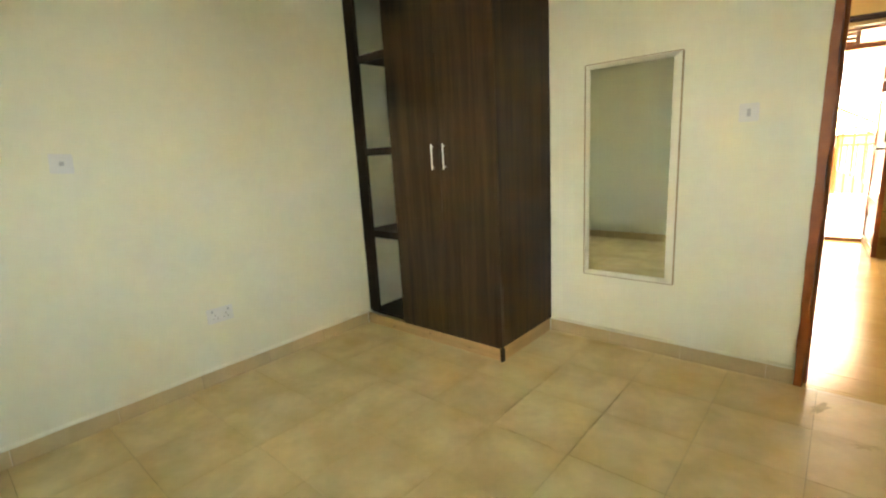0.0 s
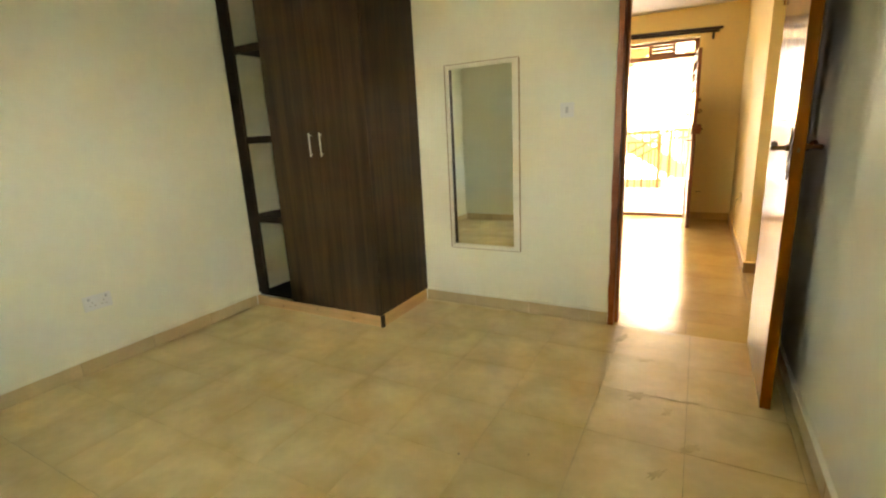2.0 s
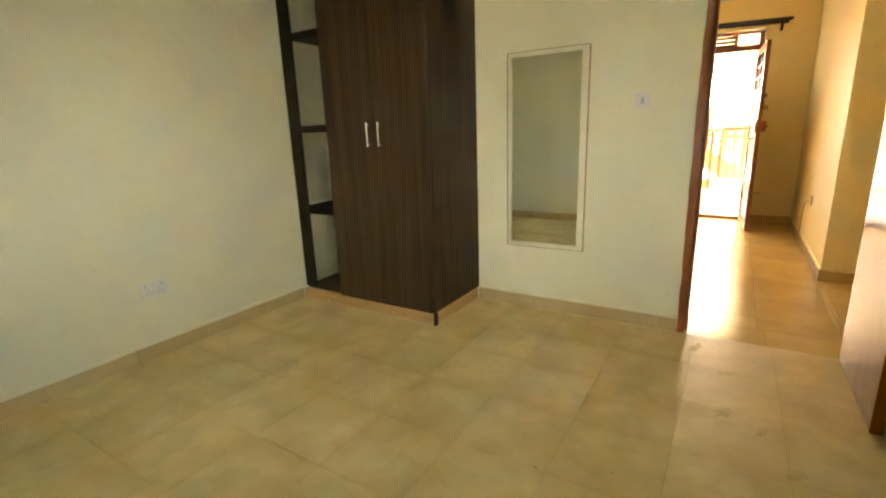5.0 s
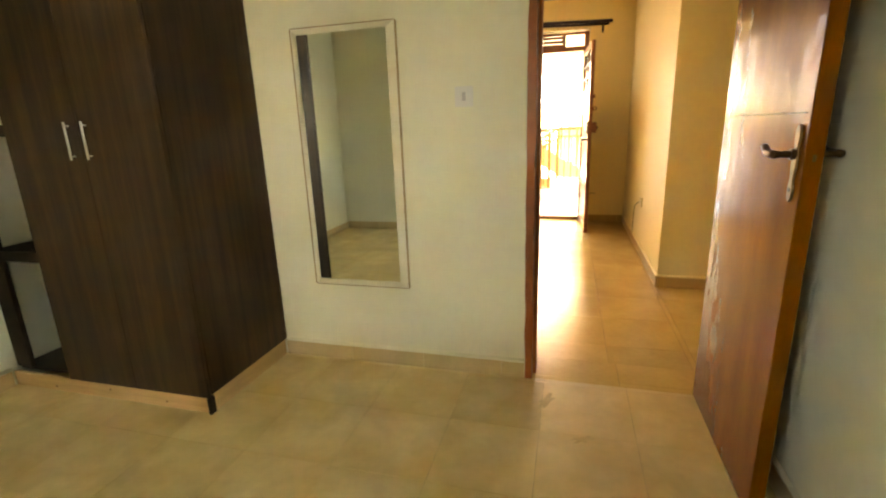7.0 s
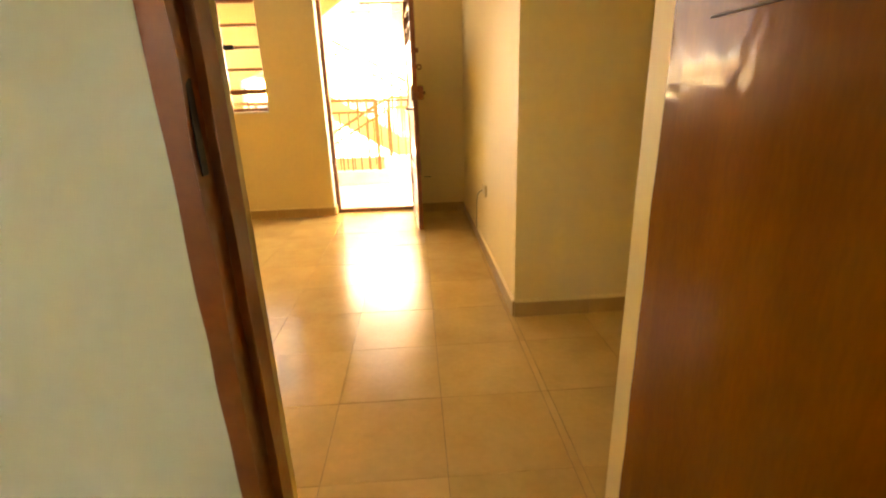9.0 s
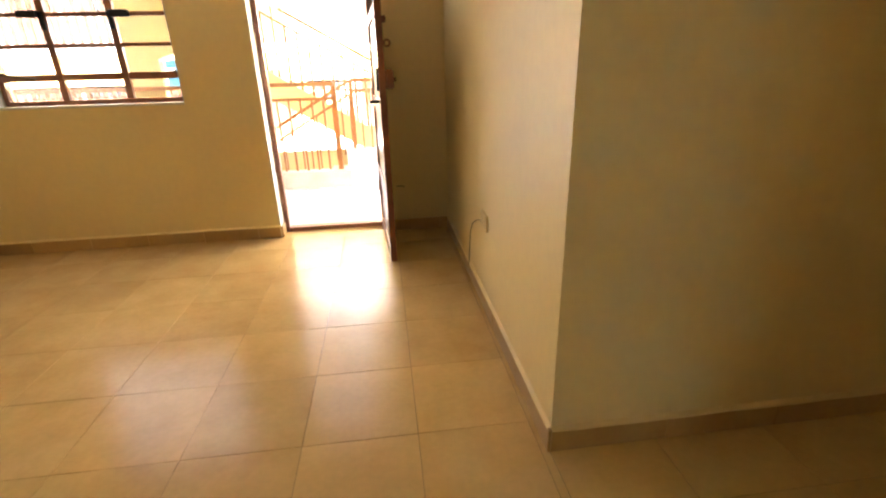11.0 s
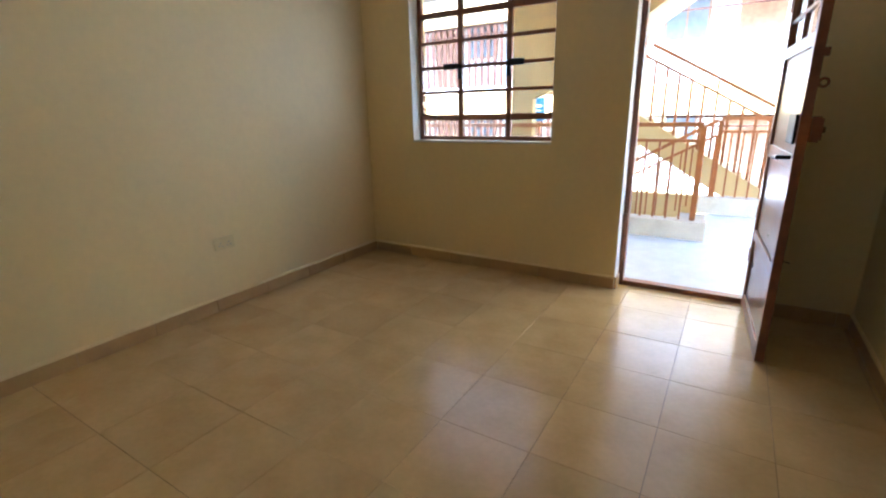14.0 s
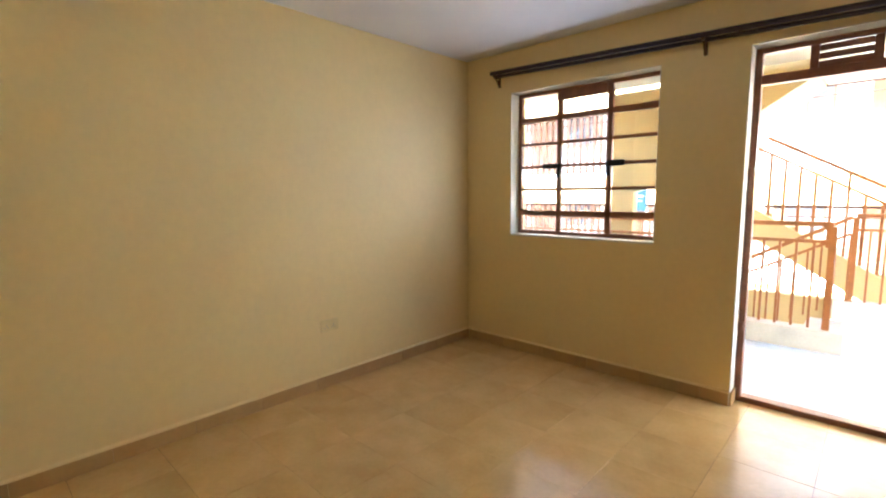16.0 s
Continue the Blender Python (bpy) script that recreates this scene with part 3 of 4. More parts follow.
    part("latch_face", box(L - 0.001, L + 0.0006, 0.017, 0.025, 1.1, 1.118, 0.0003, m=m), M_brass, d)
    for z in (1.75, 1.88):
        bm = rod((-0.004, -0.004, z), (-0.004, -0.004, z + 0.1), 0.0045, 10)
        bmesh.ops.transform(bm, matrix=m, verts=bm.verts)
        part("hinge", bm, M_mahog, d)


bedroom_door()


# ---- steel window ----
def steel_window(name, x0, x1, z0, z1, y, label, vent=True):
    w = thing(name, ((x0 + x1) / 2, y, z0), label, "window", kind="structure")
    wd = x1 - x0
    xs = [x0 + 0.006, x0 + 0.006 + (wd - 0.012) * 0.327, x0 + 0.006 + (wd - 0.012) * 0.678, x1 - 0.006]
    zs = [z0 + 0.006, z0 + 0.185, z0 + 0.385, z0 + 0.575, z0 + 0.765, z0 + 0.968, z1 - 0.006]
    fr = 0.03
    part("window_frame", boxes([(xs[0], xs[0] + fr, y, y + 0.04, zs[0], zs[-1]), (xs[3] - fr, xs[3], y, y + 0.04, zs[0], zs[-1]),
                                (xs[0] + fr, xs[3] - fr, y + 0.001, y + 0.039, zs[0], zs[0] + fr), (xs[0] + fr, xs[3] - fr, y + 0.001, y + 0.039, zs[-1] - fr, zs[-1])], 0.0015), M_steel, w)
    for x in xs[1:3]:
        part("mullion", box(x - 0.021, x + 0.021, y + 0.0015, y + 0.038, zs[0] + fr, zs[-1] - fr, 0.0015), M_steel, w)
    for k, z in enumerate(zs[1:-1]):
        hw = 0.023 if k in (0, 4) else 0.0125
        for a, b in ((xs[0] + fr, xs[1] - 0.0212), (xs[1] + 0.0212, xs[2] - 0.0212), (xs[2] + 0.0212, xs[3] - fr)):
            part("glazing_bar", box(a, b, y + 0.004, y + 0.034, z - hw, z + hw, 0.001), M_steel, w)
    cols = [(xs[0] + fr, xs[1] - 0.0212), (xs[1] + 0.0212, xs[2] - 0.0212), (xs[2] + 0.0212, xs[3] - fr)]
    for a, b in cols:
        lows = [zs[0] + fr] + [z + (0.023 if k in (0, 4) else 0.0125) for k, z in enumerate(zs[1:-1])]
        highs = [z - (0.023 if k in (0, 4) else 0.0125) for k, z in enumerate(zs[1:-1])] + [zs[-1] - fr]
        for lo, hi in zip(lows, highs):
            p = part("pane", box(a + 0.0005, b - 0.0005, y + 0.018, y + 0.022, lo + 0.0005, hi - 0.0005), M_glass, w)
            p.visible_shadow = False
    if vent:
        part("vent_hood", box(cols[1][0], cols[1][1], y - 0.012, y + 0.016, zs[-1] - 0.095, zs[-1] - 0.02, 0.003), M_steel, w, "dark brown steel vent hood")
    for x, s in ((xs[1], -1), (xs[2], 1)):
        hd = part("casement_handle", boxes([(x - 0.015, x + 0.015, y - 0.016, y + 0.0015, z0 + 0.48, z0 + 0.592), (min(x + s * 0.01, x + s * 0.13), max(x + s * 0.01, x + s * 0.13), y - 0.036, y - 0.012, z0 + 0.553, z0 + 0.597)], 0.003), M_black, w, "black steel casement handle")
    for a, b in ((xs[0] + 0.03, xs[0] + 0.25), (xs[3] - 0.05, xs[3] - 0.005)):
        part("stay_arm", bar((a, y - 0.012, z0 + 0.215), (b, y - 0.022, z0 + 0.175), 0.012, 0.016), M_brass, w, "aged brass stay arm")
    return w


steel_window("window_1", *LW, 4.03, "brown steel casement window with eighteen small panes")
# both bedroom windows are unseen, placed and sized to light the room
steel_window("window_2", *BW, BACK - 0.16, "brown steel casement window behind the viewer", vent=False)
w3 = steel_window("window_3", -0.375, 0.375, EW[2], EW[3], 0.0, "unseen brown steel casement window assumed beside the viewer", vent=False)
w3.matrix_basis = Matrix.Translation((BED_R + 0.12, (EW[0] + EW[1]) / 2, EW[2])) @ pose(0, 0, 0, 0, 0, -90)


# ---- curtain rod ----
def curtain_rod():
    c = thing("curtain_rod", (-0.9, 3.85, 2.33), "long dark brown curtain rod on brackets above window and door", "curtain rod")

    def z(x):
        return 2.402 + (x + 2.4) * (2.3 - 2.402) / 2.94
    part("pole", rod((-2.4, 3.845, z(-2.4)), (0.54, 3.845, z(0.54)), 0.017, 16), M_rod, c)
    part("track", rod((-2.39, 3.872, z(-2.4) - 0.026), (0.52, 3.872, z(0.54) - 0.026), 0.014, 12), M_rod, c)
    for x in (-2.37, -0.77, 0.46):
        b = boxes([(x - 0.011, x + 0.011, FAR - 0.006, FAR - 0.0005, z(x) - 0.11, z(x) + 0.02), (x - 0.008, x + 0.008, 3.83, FAR - 0.006, z(x) - 0.034, z(x) - 0.018)], 0.001)
        bar((x, FAR - 0.008, z(x) - 0.1), (x, 3.86, z(x) - 0.032), 0.012, 0.008, b)
        part("bracket", b, M_brass if x < 0.4 else M_rod, c, "bent metal bracket")
    for x in (-2.4, 0.54):
        bm = bmesh.new()
        bmesh.ops.create_uvsphere(bm, u_segments=12, v_segments=8, radius=0.018, matrix=Matrix.Translation((x, 3.845, z(x))))
        part("end_cap", bm, M_rod, c)


curtain_rod()


# ---- front door ----
def front_door():
    y0, y1 = 4.045, 4.1
    a, b, top = FD[0] + 0.004, FD[1] - 0.004, FD[2] - 0.006
    fr = thing("front_door_frame", (-0.06, 4.07, 0), "brown steel front door frame with a glazed and louvred transom", "door frame", kind="structure")
    part("jamb", box(a, a + 0.036, y0, y1, 0.0, top, 0.003), M_steel, fr)
    part("jamb", box(b - 0.052, b, y0, y1, 0.0, top, 0.003), M_steel, fr)
    part("head", box(a + 0.0365, b - 0.0525, y0, y1, top - 0.03, top, 0.002), M_steel, fr)
    part("transom_bar", box(a + 0.0365, b - 0.0525, y0 - 0.004, y1, 2.03, 2.085, 0.003), M_steel, fr)
    part("threshold", box(a + 0.0365, b - 0.0525, y0, y1 + 0.02, -0.002, 0.035, 0.003), M_steel, fr, "brown steel threshold bar")
    for z in (0.51, 1.5):
        part("bolt_keeper", box(a - 0.001, a + 0.03, y0 - 0.014, y0 - 0.0005, z - 0.03, z + 0.03, 0.003), M_steel, fr, "brown steel bolt keeper")
    px = [a + 0.0365, a + 0.285, b - 0.285, b - 0.0525]
    for x in px[1:3]:
        part("transom_mullion", box(x - 0.02, x + 0.02, y0 + 0.002, y1 - 0.002, 2.0855, top - 0.0305, 0.001), M_steel, fr)
    for lo, hi in ((px[0], px[1] - 0.0205), (px[2] + 0.0205, px[3])):
        p = part("transom_pane", box(lo, hi, y0 + 0.025, y0 + 0.029, 2.086, top - 0.031), M_glass, fr)
        p.visible_shadow = False
    for z in (2.0865, 2.131, 2.176):
        part("louvre", box(px[1] + 0.0205, px[2] - 0.0205, y0 + 0.01, y0 + 0.03, z, z + 0.034, 0.002), M_steel, fr)

    d = thing("front_door", (0.29, 4.035, 0), "brown painted steel front door standing open, with bars and lock box", "door", kind="structure")
    m = Matrix.Translation((0.264, 4.035, 0)) @ pose(0, 0, 0, 0, 0, 274)      # local x from the hinge to the lock edge, local y into the corner
    L, th, h = 0.825, 0.04, 2.02
    rail = [(0.0, 0.05, 0, th, 0.012, h), (L - 0.05, L, 0, th, 0.012, h)]
    part("stile", box(*rail[0], 0.002, m=m), M_steel, d)
    part("stile", box(*rail[1], 0.002, m=m), M_steel, d)
    for z0, z1 in ((0.012, 0.09), (0.46, 0.52), (0.97, 1.04), (1.5, 1.56), (1.95, h)):
        part("rail", box(0.0505, L - 0.0505, 0.001, th - 0.001, z0, z1, 0.002, m=m), M_steel, d)
    for z0, z1 in ((0.09, 0.46), (0.52, 0.97), (1.04, 1.5)):
        part("panel", box(0.0505, L - 0.0505, 0.012, 0.026, z0 + 0.0005, z1 - 0.0005, 0.001, m=m), M_door, d)
    for z in (1.69, 1.82):
        part("glazing_bar", box(0.0505, L - 0.0505, 0.008, 0.03, z - 0.009, z + 0.009, 0.001, m=m), M_steel, d)
    part("upright_bar", box(L / 2 - 0.009, L / 2 + 0.009, 0.0075, 0.0305, 1.5605, 1.9495, 0.001, m=m), M_steel, d)
    p = part("pane", box(0.051, L - 0.051, 0.0185, 0.0215, 1.561, 1.949, m=m), M_glass, d)
    p.visible_shadow = False
    lb = part("lock_box", box(L - 0.12, L - 0.012, th + 0.0005, th + 0.05, 1.1, 1.21, 0.008, m=m, seg=2), M_steel, d, "brown steel lock box")
    part("bolt_knob", box(L - 0.07, L - 0.045, th + 0.05, th + 0.066, 1.14, 1.165, 0.004, m=m), M_brass, lb)
    part("outer_lock_plate", box(L - 0.2, L - 0.03, -0.012, -0.0005, 1.09, 1.22, 0.004, m=m), M_black, d, "dark outer lock plate")
    part("pull_handle", outer_handle(m, L), M_black, d, "black lever pull handle")
    part("bolt_lug", box(L - 0.04, L - 0.01, th + 0.0005, th + 0.022, 1.455, 1.49, 0.003, m=m), M_steel, d)
    bm = bmesh.new()
    n = 16
    ringm = m @ Matrix.Translation((L - 0.03, th + 0.022, 1.35)) @ pose(0, 0, 0, 0, 90, 0)
    rings = []
    for i in range(n):
        u = i * math.tau / n
        rings.append([bm.verts.new(ringm @ Vector(((0.017 + 0.006 * math.cos(v)) * math.cos(u), (0.017 + 0.006 * math.cos(v)) * math.sin(u), 0.006 * math.sin(v)))) for v in (k * math.tau / 6 for k in range(6))])
    for i in range(n):
        p0, p1 = rings[i], rings[(i + 1) % n]
        for k in range(6):
            bm.faces.new((p0[k], p1[k], p1[(k + 1) % 6], p0[(k + 1) % 6]))
    part("padlock_ring", bm, M_steel, d)
    for z in (0.3, 1.0, 1.75):
        bm = rod((-0.006, 0.004, z), (-0.006, 0.004, z + 0.09), 0.009, 10)
        bmesh.ops.transform(bm, matrix=m, verts=bm.verts)
        part("hinge", bm, M_steel, d)


def outer_handle(m, L):
    """The outer handle: a spindle and a level grip."""
    bm = rod((L - 0.06, -0.0005, 1.03), (L - 0.06, -0.05, 1.03), 0.009, 10)
    rod((L - 0.05, -0.05, 1.03), (L - 0.18, -0.05, 1.02), 0.01, 10, bm)
    bmesh.ops.transform(bm, matrix=m, verts=bm.verts)
    return bm


M_door = mat("glossy_brown_door_paint", (0.2, 0.075, 0.028), 0.3, var=0.12, scale=4, bump=0.003, bump_scale=5, coat=0.25)
front_door()

# ---- outside: walkway, stairs, railings ----
DECK = 0.005
structure("pavement_walkway", boxes([(-9.0, 4.0, FAR + T, 5.7, -0.16, DECK), (-0.1, 4.0, 5.7, 7.1, -0.16, DECK)]), M_terr, "pale terrazzo walkway and stair landing")
structure("trim_walkway_kerb", boxes([(-9.0, -0.04, 5.55, 5.72, DECK, 0.19)], 0.006), M_kerb, "pale cream kerb under the railing")
structure("trim_landing_kerb", boxes([(-0.2, 4.0, 6.96, 7.12, DECK, 0.21)], 0.006), M_kerb, "pale cream kerb along the landing")
structure("wall_stairwell_beam", boxes([(-9.0, -0.21, 7.14, 7.28, -0.6, 0.18)]), M_yellow, "yellow painted beam across the stairwell")
structure("wall_upper_storey", box(-9.0, 4.0, FAR, FAR + T, CEIL + 0.152, 5.6), M_yellow, "yellow painted outer wall of the floor above")
structure("roof_slab", box(-9.0, 4.0, BACK - 2.3, FAR + T, 5.6, 5.75), M_terr, "concrete roof slab of the building")
# unseen slab, added only to block direct sun from the bedroom windows
structure("roof_window_canopy", boxes([(-4.4, 3.4, BACK - 2.6, BACK - T - 0.002, CEIL, CEIL + 0.12), (BED_R + T + 0.002, 3.4, BACK - T, -0.01, CEIL, CEIL + 0.12)]), M_terr, "unseen slab added to keep the sun out of the bedroom windows")
structure("ceiling_walkway", boxes([(-9.0, 4.0, FAR + T, 5.72, 2.5, 2.66), (-0.4, 4.0, 5.72, 7.12, 2.5, 2.66)]), M_pale, "pale cream painted slab above the walkway")


def railing(name, a, b, h, gap, label, posts=(True, True), top_w=0.045, thin=0.02, second=0.15, mid_posts=0, top_from=0.0):
    """Rails and balusters from a to b; both are the feet on the kerb."""
    a, b = Vector(a), Vector(b)
    r = thing(name, a, label, "railing")
    up = Vector((0, 0, h))
    part("handrail", bar(a.lerp(b, top_from) + up, b + up, top_w, 0.04), M_rail, r)
    lo = Vector((0, 0, h - second))
    part("lower_rail", bar(a + lo, b + lo, 0.02, 0.03), M_rail, r)
    n = max(2, round((b - a).length / gap))
    for i in range(n + 1):
        p = a.lerp(b, i / n)
        if (i == 0 and posts[0]) or (i == n and posts[1]):
            part("post", bar(p, p + up - Vector((0, 0, 0.02)), 0.05), M_rail, r)
        elif mid_posts and i % mid_posts == 0:
            part("baluster", bar(p, p + up - Vector((0, 0, 0.02)), 0.026), M_rail, r)
        else:
            part("baluster", bar(p, p + lo - Vector((0, 0, 0.01)), thin), M_rail, r)
    return r


railing("railing", (-4.97, 5.64, 0.19), (-0.17, 5.64, 0.19), 0.91, 0.12, "orange-brown painted steel walkway railing", mid_posts=10, posts=(False, True))
railing("railing", (-0.07, 7.03, 0.21), (2.8, 7.03, 0.21), 0.91, 0.12, "orange-brown painted steel landing railing", posts=(True, False), mid_posts=10)
railing("stair_railing", (-2.5, 6.9, -1.16), (-0.1, 7.0, 0.2), 0.9, 0.13, "orange-brown painted steel stair railing going down", posts=(False, False), second=0.17)
railing("stair_railing", (-1.9, 7.36, 1.555), (0.7, 7.36, 0.086), 1.0, 0.165, "orange-brown painted steel stair railing going up", posts=(False, False), second=0.17, mid_posts=6, thin=0.03, top_w=0.06, top_from=0.37)


def stairs(name, x0, z0, x1, z1, y0, y1, n, deep, material, label):
    """A flight from (x0, z0) up to (x1, z1), steps on top and a sloping soffit below."""
    t = thing(name, (x0, (y0 + y1) / 2, z0), label, "staircase", kind="structure")
    dx, dz = (x1 - x0) / n, (z1 - z0) / n
    out = [(x0, z0)]
    for i in range(n):
        out += [(x0 + i * dx, z0 + (i + 1) * dz), (x0 + (i + 1) * dx, z0 + (i + 1) * dz)]
    out += [(x1, z1 - deep), (x0, z0 - deep)]
    part("flight", prism(out, y0 + 0.07, y1), material, t)
    part("stringer", prism([(x0, z0 + 0.1), (x1, z1 + 0.1), (x1, z1 - deep + 0.004), (x0, z0 - deep + 0.004)], y0, y0 + 0.069), material, t, "yellow painted sloping stringer")


stairs("staircase_up", 1.0, -0.17, -1.9, 1.6, 7.3, 8.5, 11, 0.26, M_yellow, "yellow painted concrete stairs rising beyond the landing")
stairs("staircase_down", -3.0, -1.75, -0.1, 0.0, 5.74, 6.94, 10, 0.25, M_pale, "concrete stairs going down from the landing")
stairs("staircase_above", -1.88, 1.7, -0.42, 2.66, 5.86, 7.1, 6, 0.2, M_yellow, "yellow painted stairs climbing to the floor above")
structure("wall_stair_side", prism([(-2.2, -3.0), (-2.2, 2.46), (-0.41, 2.46), (-0.41, 2.34), (-0.75, 2.12), (-1.62, 1.47), (-1.89, 1.38), (-1.89, -3.0)], 5.74, 5.85), M_yellow, "yellow painted side wall of the upper stairs")
structure("pavement_half_landing", boxes([(-2.19, -1.9, 5.86, 8.5, 1.45, 1.6)]), M_yellow, "concrete half landing of the stairs")

# ---- outside: the building across the courtyard ----
structure("ground", box(-900, 900, 4.0, 1500, -3.3, -3.0), M_ground, "dusty earth courtyard and land beyond")


def opposite():
    b = thing("apartment_building", (-6, 14, -3.0), "cream and yellow apartment block with open railed galleries", "building")
    part("wall", boxes([(-16, 22, 14.4, 14.6, -3, 7.4)]), M_facade, b)
    for z in (-0.57, 1.9, 4.37):
        part("gallery_slab", box(-16, 22, 13.0, 14.4, z - 0.15, z, 0.01), M_terr, b)
        part("gallery_beam", box(-16, 22, 12.95, 13.15, z - 0.83, z - 0.151, 0.01), M_yellow, b)
        rails = boxes([(-16, 22, 13.02, 13.07, z + 1.57, z + 1.62), (-16, 22, 13.03, 13.06, z + 1.37, z + 1.4)])
        part("gallery_rail", rails, M_farrail, b)
        for i in range(48):
            x = -13.5 + i * 0.2
            part("gallery_baluster", box(x, x + 0.09, 13.03, 13.06, z, z + 1.57), M_farrail, b)
        for x in (-11.4, -8.6, -5.8, -3.0, -0.2, 2.6):
            part("door", box(x, x + 0.9, 14.33, 14.4, z + 0.01, z + 2.0, 0.01), M_brown, b)
            w = part("window", box(x + 1.2, x + 2.2, 14.35, 14.4, z + 0.9, z + 1.9, 0.01), M_brown, b)
            part("pane", boxes([(x + 1.25, x + 1.68, 14.34, 14.349, z + 0.95, z + 1.85), (x + 1.72, x + 2.15, 14.34, 14.349, z + 0.95, z + 1.85)]), M_paneout, w)
    part("roof", box(-16.4, 22.4, 12.7, 14.9, 7.4, 7.6, 0.02), M_brown, b)


M_facade = mat("sunlit_cream_facade_paint", (0.8, 0.76, 0.68), 0.6, var=0.06, scale=2)
M_farrail = mat("dark_brown_rail_paint", (0.07, 0.035, 0.022), 0.8, var=0.2)
M_paneout = mat("far_window_glass", (0.25, 0.28, 0.3), 0.1, var=0.1)
M_farrail.node_tree.nodes["Principled BSDF"].inputs["Specular IOR Level"].default_value = 0.0
opposite()

sg = thing("sign_board", (-2.61, 7.93, -3.0), "small blue sign board with white lettering on a post", "sign")
part("post", rod((-2.61, 7.93, -3.0), (-2.61, 7.93, 1.43), 0.018, 10), M_rail, sg)
bd = part("board", box(-2.705, -2.525, 7.89, 7.908, 1.09, 1.44, 0.002), M_blue, sg, "blue sign board")
part("lettering", boxes([(-2.685, -2.57, 7.885, 7.8895, 1.3, 1.335), (-2.685, -2.58, 7.885, 7.8895, 1.235, 1.255)]), M_white, bd, "white bars of writing")


# ---- skirting tiles ----
def skirting():
    b = thing("baseboard", (0, 0, 0), "beige ceramic tile skirting along the walls", "baseboard", kind="structure")
    H, D, step = 0.088, 0.011, 0.405
    mesh = {}

    def run(p, q, inward, material=M_skirt):
        p, q, inward = Vector(p), Vector(q), Vector(inward)
        d = (q - p).normalized()
        length, s = (q - p).length, 0.0
        i = 0
        while s < length - 0.01:
            w = min(step, length - s)
            key = (round(w, 3), material.name)
            if key not in mesh:
                me = bpy.data.meshes.new("skirting_tile")
                bm = box(0.0008, w - 0.0008, 0.0, D, 0.0, H, 0.0018)
                bm.to_mesh(me)
                bm.free()
                me.materials.append(material)
                mesh[key] = me
            ob = new("skirting_tile", mesh[key])
            ob.parent = b
            x = d.to_3d()
            y = inward.to_3d()
            z = Vector((0, 0, 1))
            o = (p + d * s).to_3d()
            if x.cross(y).z < 0:
                x, o = -x, (p + d * (s + w)).to_3d()
            m = Matrix((x, y, z)).transposed().to_4x4()
            jig = 0.0015 * math.sin(i * 2.3 + s)
            ob.matrix_basis = Matrix.Translation((o.x, o.y, 0.0005)) @ m @ Matrix.Translation((0, jig * 0.3, jig))
            s += w
            i += 1

    e = 0.0005
    run((BED_L + e, -0.61), (BED_L + e, BACK), (1, 0), M_skirtpale)
    run((-1.366, -e), (-0.038, -e), (0, -1), M_skirtpale)
    run((BED_L + 0.02, BACK + e), (BED_R, BACK + e), (0, 1), M_skirtpale)
    run((BED_R - e, BACK + 0.02), (BED_R - e, -0.02), (-1, 0), M_skirtpale)
    run((LIV_L + e, 0.22), (LIV_L + e, FAR), (1, 0))
    run((LIV_L + 0.02, FAR - e), (FD[0] - 0.0005, FAR - e), (0, -1))
    run((FD[1] + 0.002, FAR - e), (LIV_R, FAR - e), (0, -1))
    run((LIV_R - e, FAR - 0.02), (LIV_R - e, PASS_Y - 0.012), (-1, 0))
    run((LIV_R, PASS_Y - e), (PASS_X, PASS_Y - e), (0, -1))
    run((LIV_L + 0.02, T + e), (DOOR_L, T + e), (0, 1))
    run((DOOR_R, T + e), (PASS_X, T + e), (0, 1))
    run((FD[0] + 0.0045, FAR + 0.001), (FD[0] + 0.0045, 4.04), (1, 0))
    # uneven bead of plaster over the skirting
    for n, (p, q, inw) in enumerate((((BED_L, -0.61), (BED_L, BACK), (1, 0)), ((-1.366, 0), (-0.038, 0), (0, -1)), ((LIV_L, 0.22), (LIV_L, FAR), (1, 0)), ((LIV_L, FAR), (FD[0], FAR), (0, -1)),
                                     ((LIV_R, FAR), (LIV_R, PASS_Y), (-1, 0)), ((LIV_R, PASS_Y), (PASS_X, PASS_Y), (0, -1)), ((BED_R, BACK), (BED_R, 0), (-1, 0)))):
        p, q, inw = Vector(p), Vector(q), Vector(inw)
        k = max(4, int((q - p).length / 0.025))
        bm = bmesh.new()
        prev = None
        for i in range(k + 1):
            c = p.lerp(q, i / k)
            wv = 0.5 + 0.5 * noise.noise((c.x * 6 + n, c.y * 6, n * 3.1))
            drop = H - 0.001 - 0.007 * wv
            out = D + 0.0012 + 0.0015 * wv
            row = [bm.verts.new((c.x, c.y, H + 0.012)), bm.verts.new((c.x + inw.x * out, c.y + inw.y * out, H + 0.0025)), bm.verts.new((c.x + inw.x * out, c.y + inw.y * out, drop))]
            if prev:
                for a in range(2):
                    bm.faces.new((prev[a], prev[a + 1], row[a + 1], row[a]))
            prev = row
        bmesh.ops.recalc_face_normals(bm, faces=bm.faces)
        part("plaster_bead", bm, M_bedwall if n in (0, 1, 6) else M_wall, b, "cream plaster edge over the skirting")


skirting()


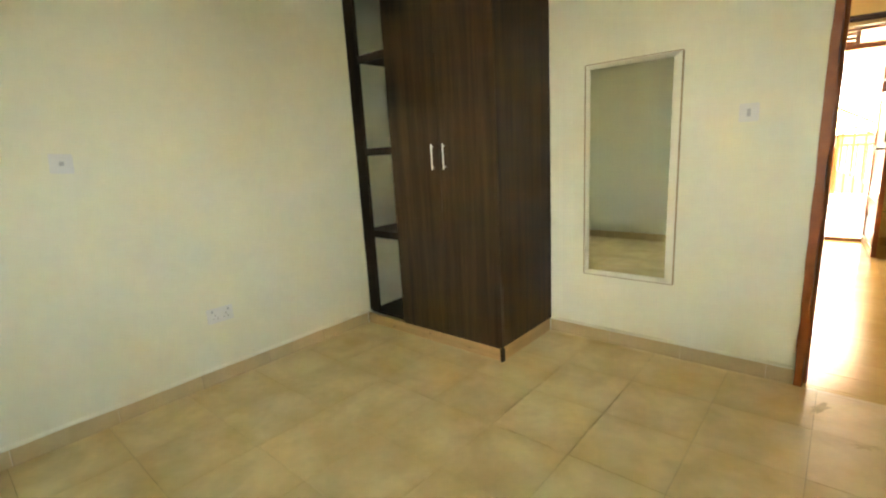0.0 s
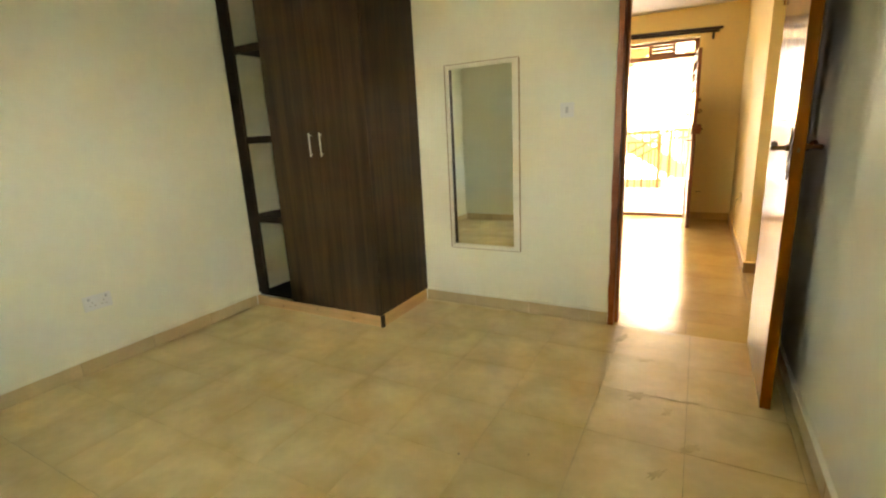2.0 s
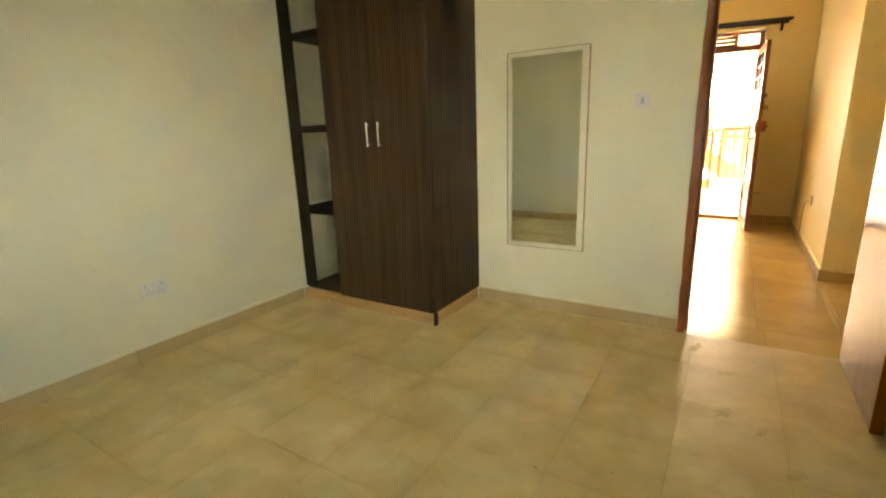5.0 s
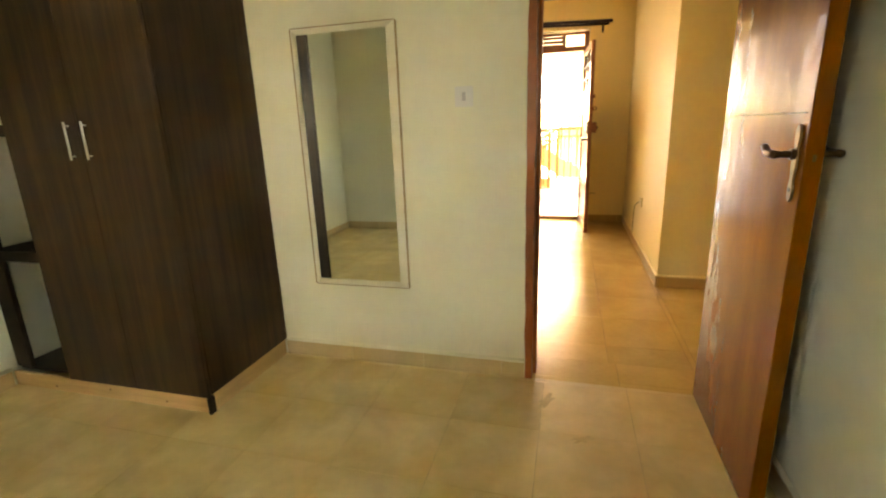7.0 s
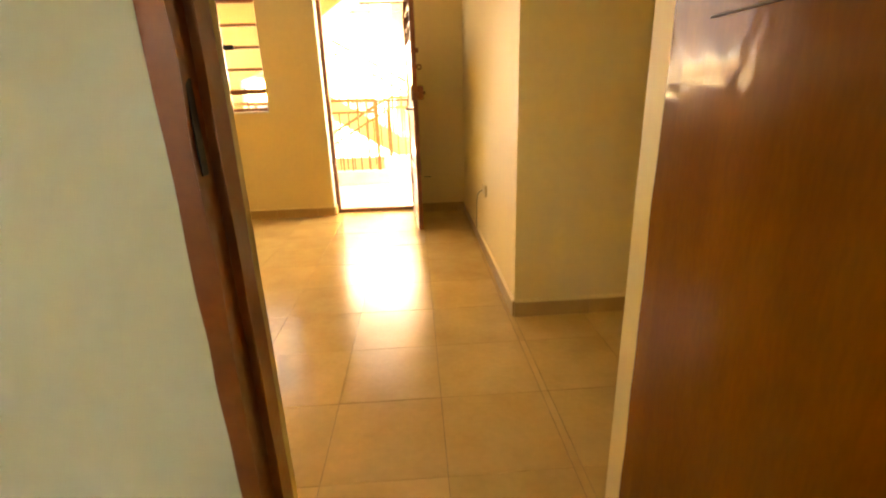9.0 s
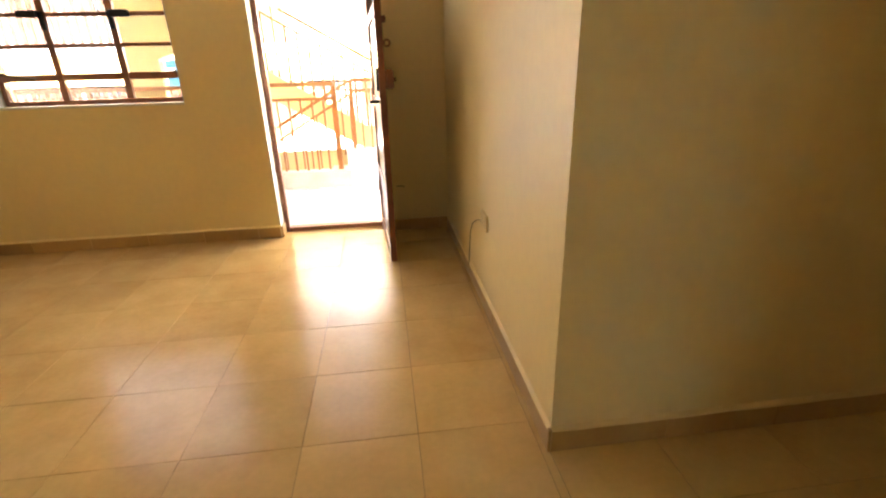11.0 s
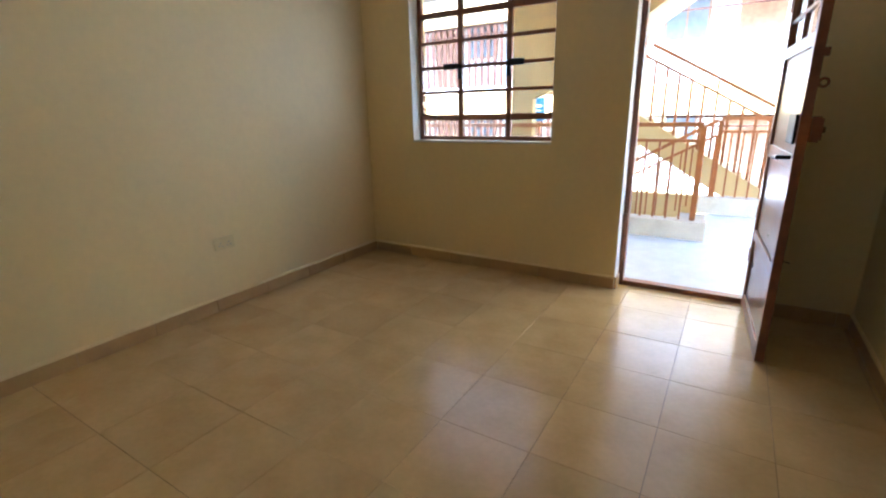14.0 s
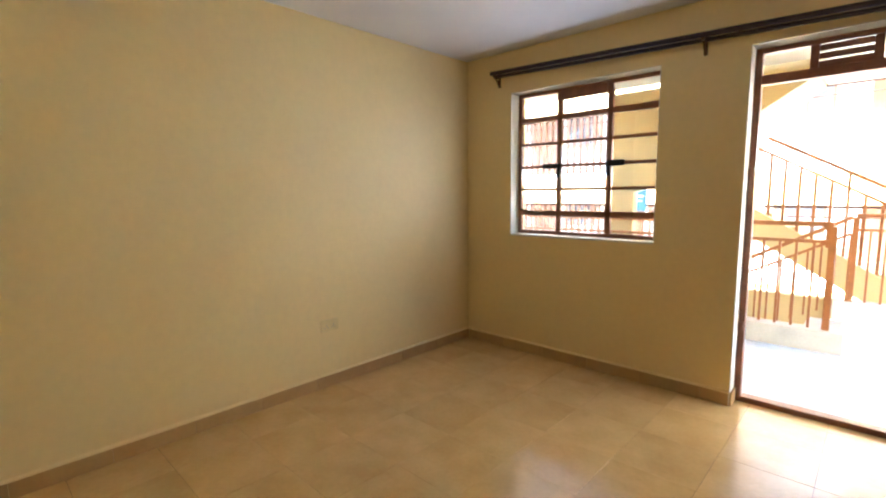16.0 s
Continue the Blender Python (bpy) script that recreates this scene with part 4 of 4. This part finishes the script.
# ---- dirt on the bedroom floor ----
def smear(x, y, r, turn):
    """A thin dried smear of dirt with a ragged outline."""
    t = thing("dirt_smear", (x, y, 0.0), "thin brown dried dirt smear on the worn floor tiles", "dirt", group="dirt smears before the doorway")
    bm = bmesh.new()
    m = pose(x, y, 0.0013, 0, 0, turn)
    rim = []
    for i in range(26):
        a = i * math.tau / 26
        k = r * (0.62 + 0.75 * noise.noise((math.cos(a) * 2.1 + x * 9, math.sin(a) * 2.1 + y * 9, turn)))
        rim.append(bm.verts.new(m @ Vector((k * math.cos(a), 0.4 * k * math.sin(a), 0))))
    bm.faces.new(rim)
    bmesh.ops.recalc_face_normals(bm, faces=bm.faces)
    part("smear", bm, M_dirt, t)


M_dirt = mat("dried_dirt", (0.56, 0.4, 0.17), 0.7, var=0.2, scale=14, second=(0.66, 0.49, 0.23))
for x_, y_, r_, a_ in ((0.08, -0.19, 0.09, 70), (0.23, -0.43, 0.07, 20), (0.23, -0.81, 0.08, 50), (0.36, -0.90, 0.06, 80), (0.45, -1.12, 0.075, 35), (0.35, -1.32, 0.06, 60)):
    smear(x_, y_, r_, a_)


# ---- floor tiles ----
def floor():
    fb = tagged(part("floor_bedroom", box(BED_L, BED_R, BACK, 0.0, -0.1, -0.0025), M_groutpale), "worn beige ceramic tiled floor with faint joints", "floor", kind="structure")
    fl = tagged(part("floor_living", boxes([(LIV_L, PASS_X, T, FAR, -0.1, -0.0025), (DOOR_L, DOOR_R, 0.0, T, -0.1, -0.0025), (FD[0], FD[1], FAR, FAR + 0.14, -0.1, -0.0025)]), M_grout),
                "glossy beige ceramic tiled floor with thin dark joints", "floor", kind="structure")
    cache = {}

    def lay(x0, x1, y0, y1, ox, oy, P=0.4, material=M_tile):
        xs = [x0] + [ox + P * k for k in range(-12, 14) if x0 + 0.02 < ox + P * k < x1 - 0.02] + [x1]
        ys = [y0] + [oy + P * k for k in range(-14, 14) if y0 + 0.02 < oy + P * k < y1 - 0.02] + [y1]
        for a, b in zip(xs, xs[1:]):
            for c, d in zip(ys, ys[1:]):
                key = (round(b - a, 3), round(d - c, 3), material.name)
                if key not in cache:
                    w, h = key[:2]
                    me = bpy.data.meshes.new("floor_tile")
                    g = 0.0008 if material is M_tileworn else 0.001
                    bm = box(-w / 2 + g, w / 2 - g, -h / 2 + g, h / 2 - g, -0.008, 0.0, 0.0004)
                    bm.to_mesh(me)
                    bm.free()
                    me.materials.append(material)
                    cache[key] = me
                ob = new("floor_tile", cache[key])
                ob.parent = fb if material is M_tileworn else fl
                ob.matrix_basis = pose((a + b) / 2, (c + d) / 2, random.uniform(-0.0004, 0.0004), random.uniform(-0.012, 0.012), random.uniform(-0.012, 0.012), 0)

    lay(BED_L, BED_R, BACK, 0.0, -0.69, -1.905, 0.375, M_tileworn)
    lay(DOOR_L, DOOR_R, 0.0, T, 0.01, 0.035)
    lay(LIV_L, LIV_R, T, FAR, -0.025, 0.43)
    lay(LIV_R, PASS_X, T, PASS_Y, -0.025, 0.43)
    lay(FD[0], FD[1], FAR, 4.045, -0.025, 0.43)


floor()
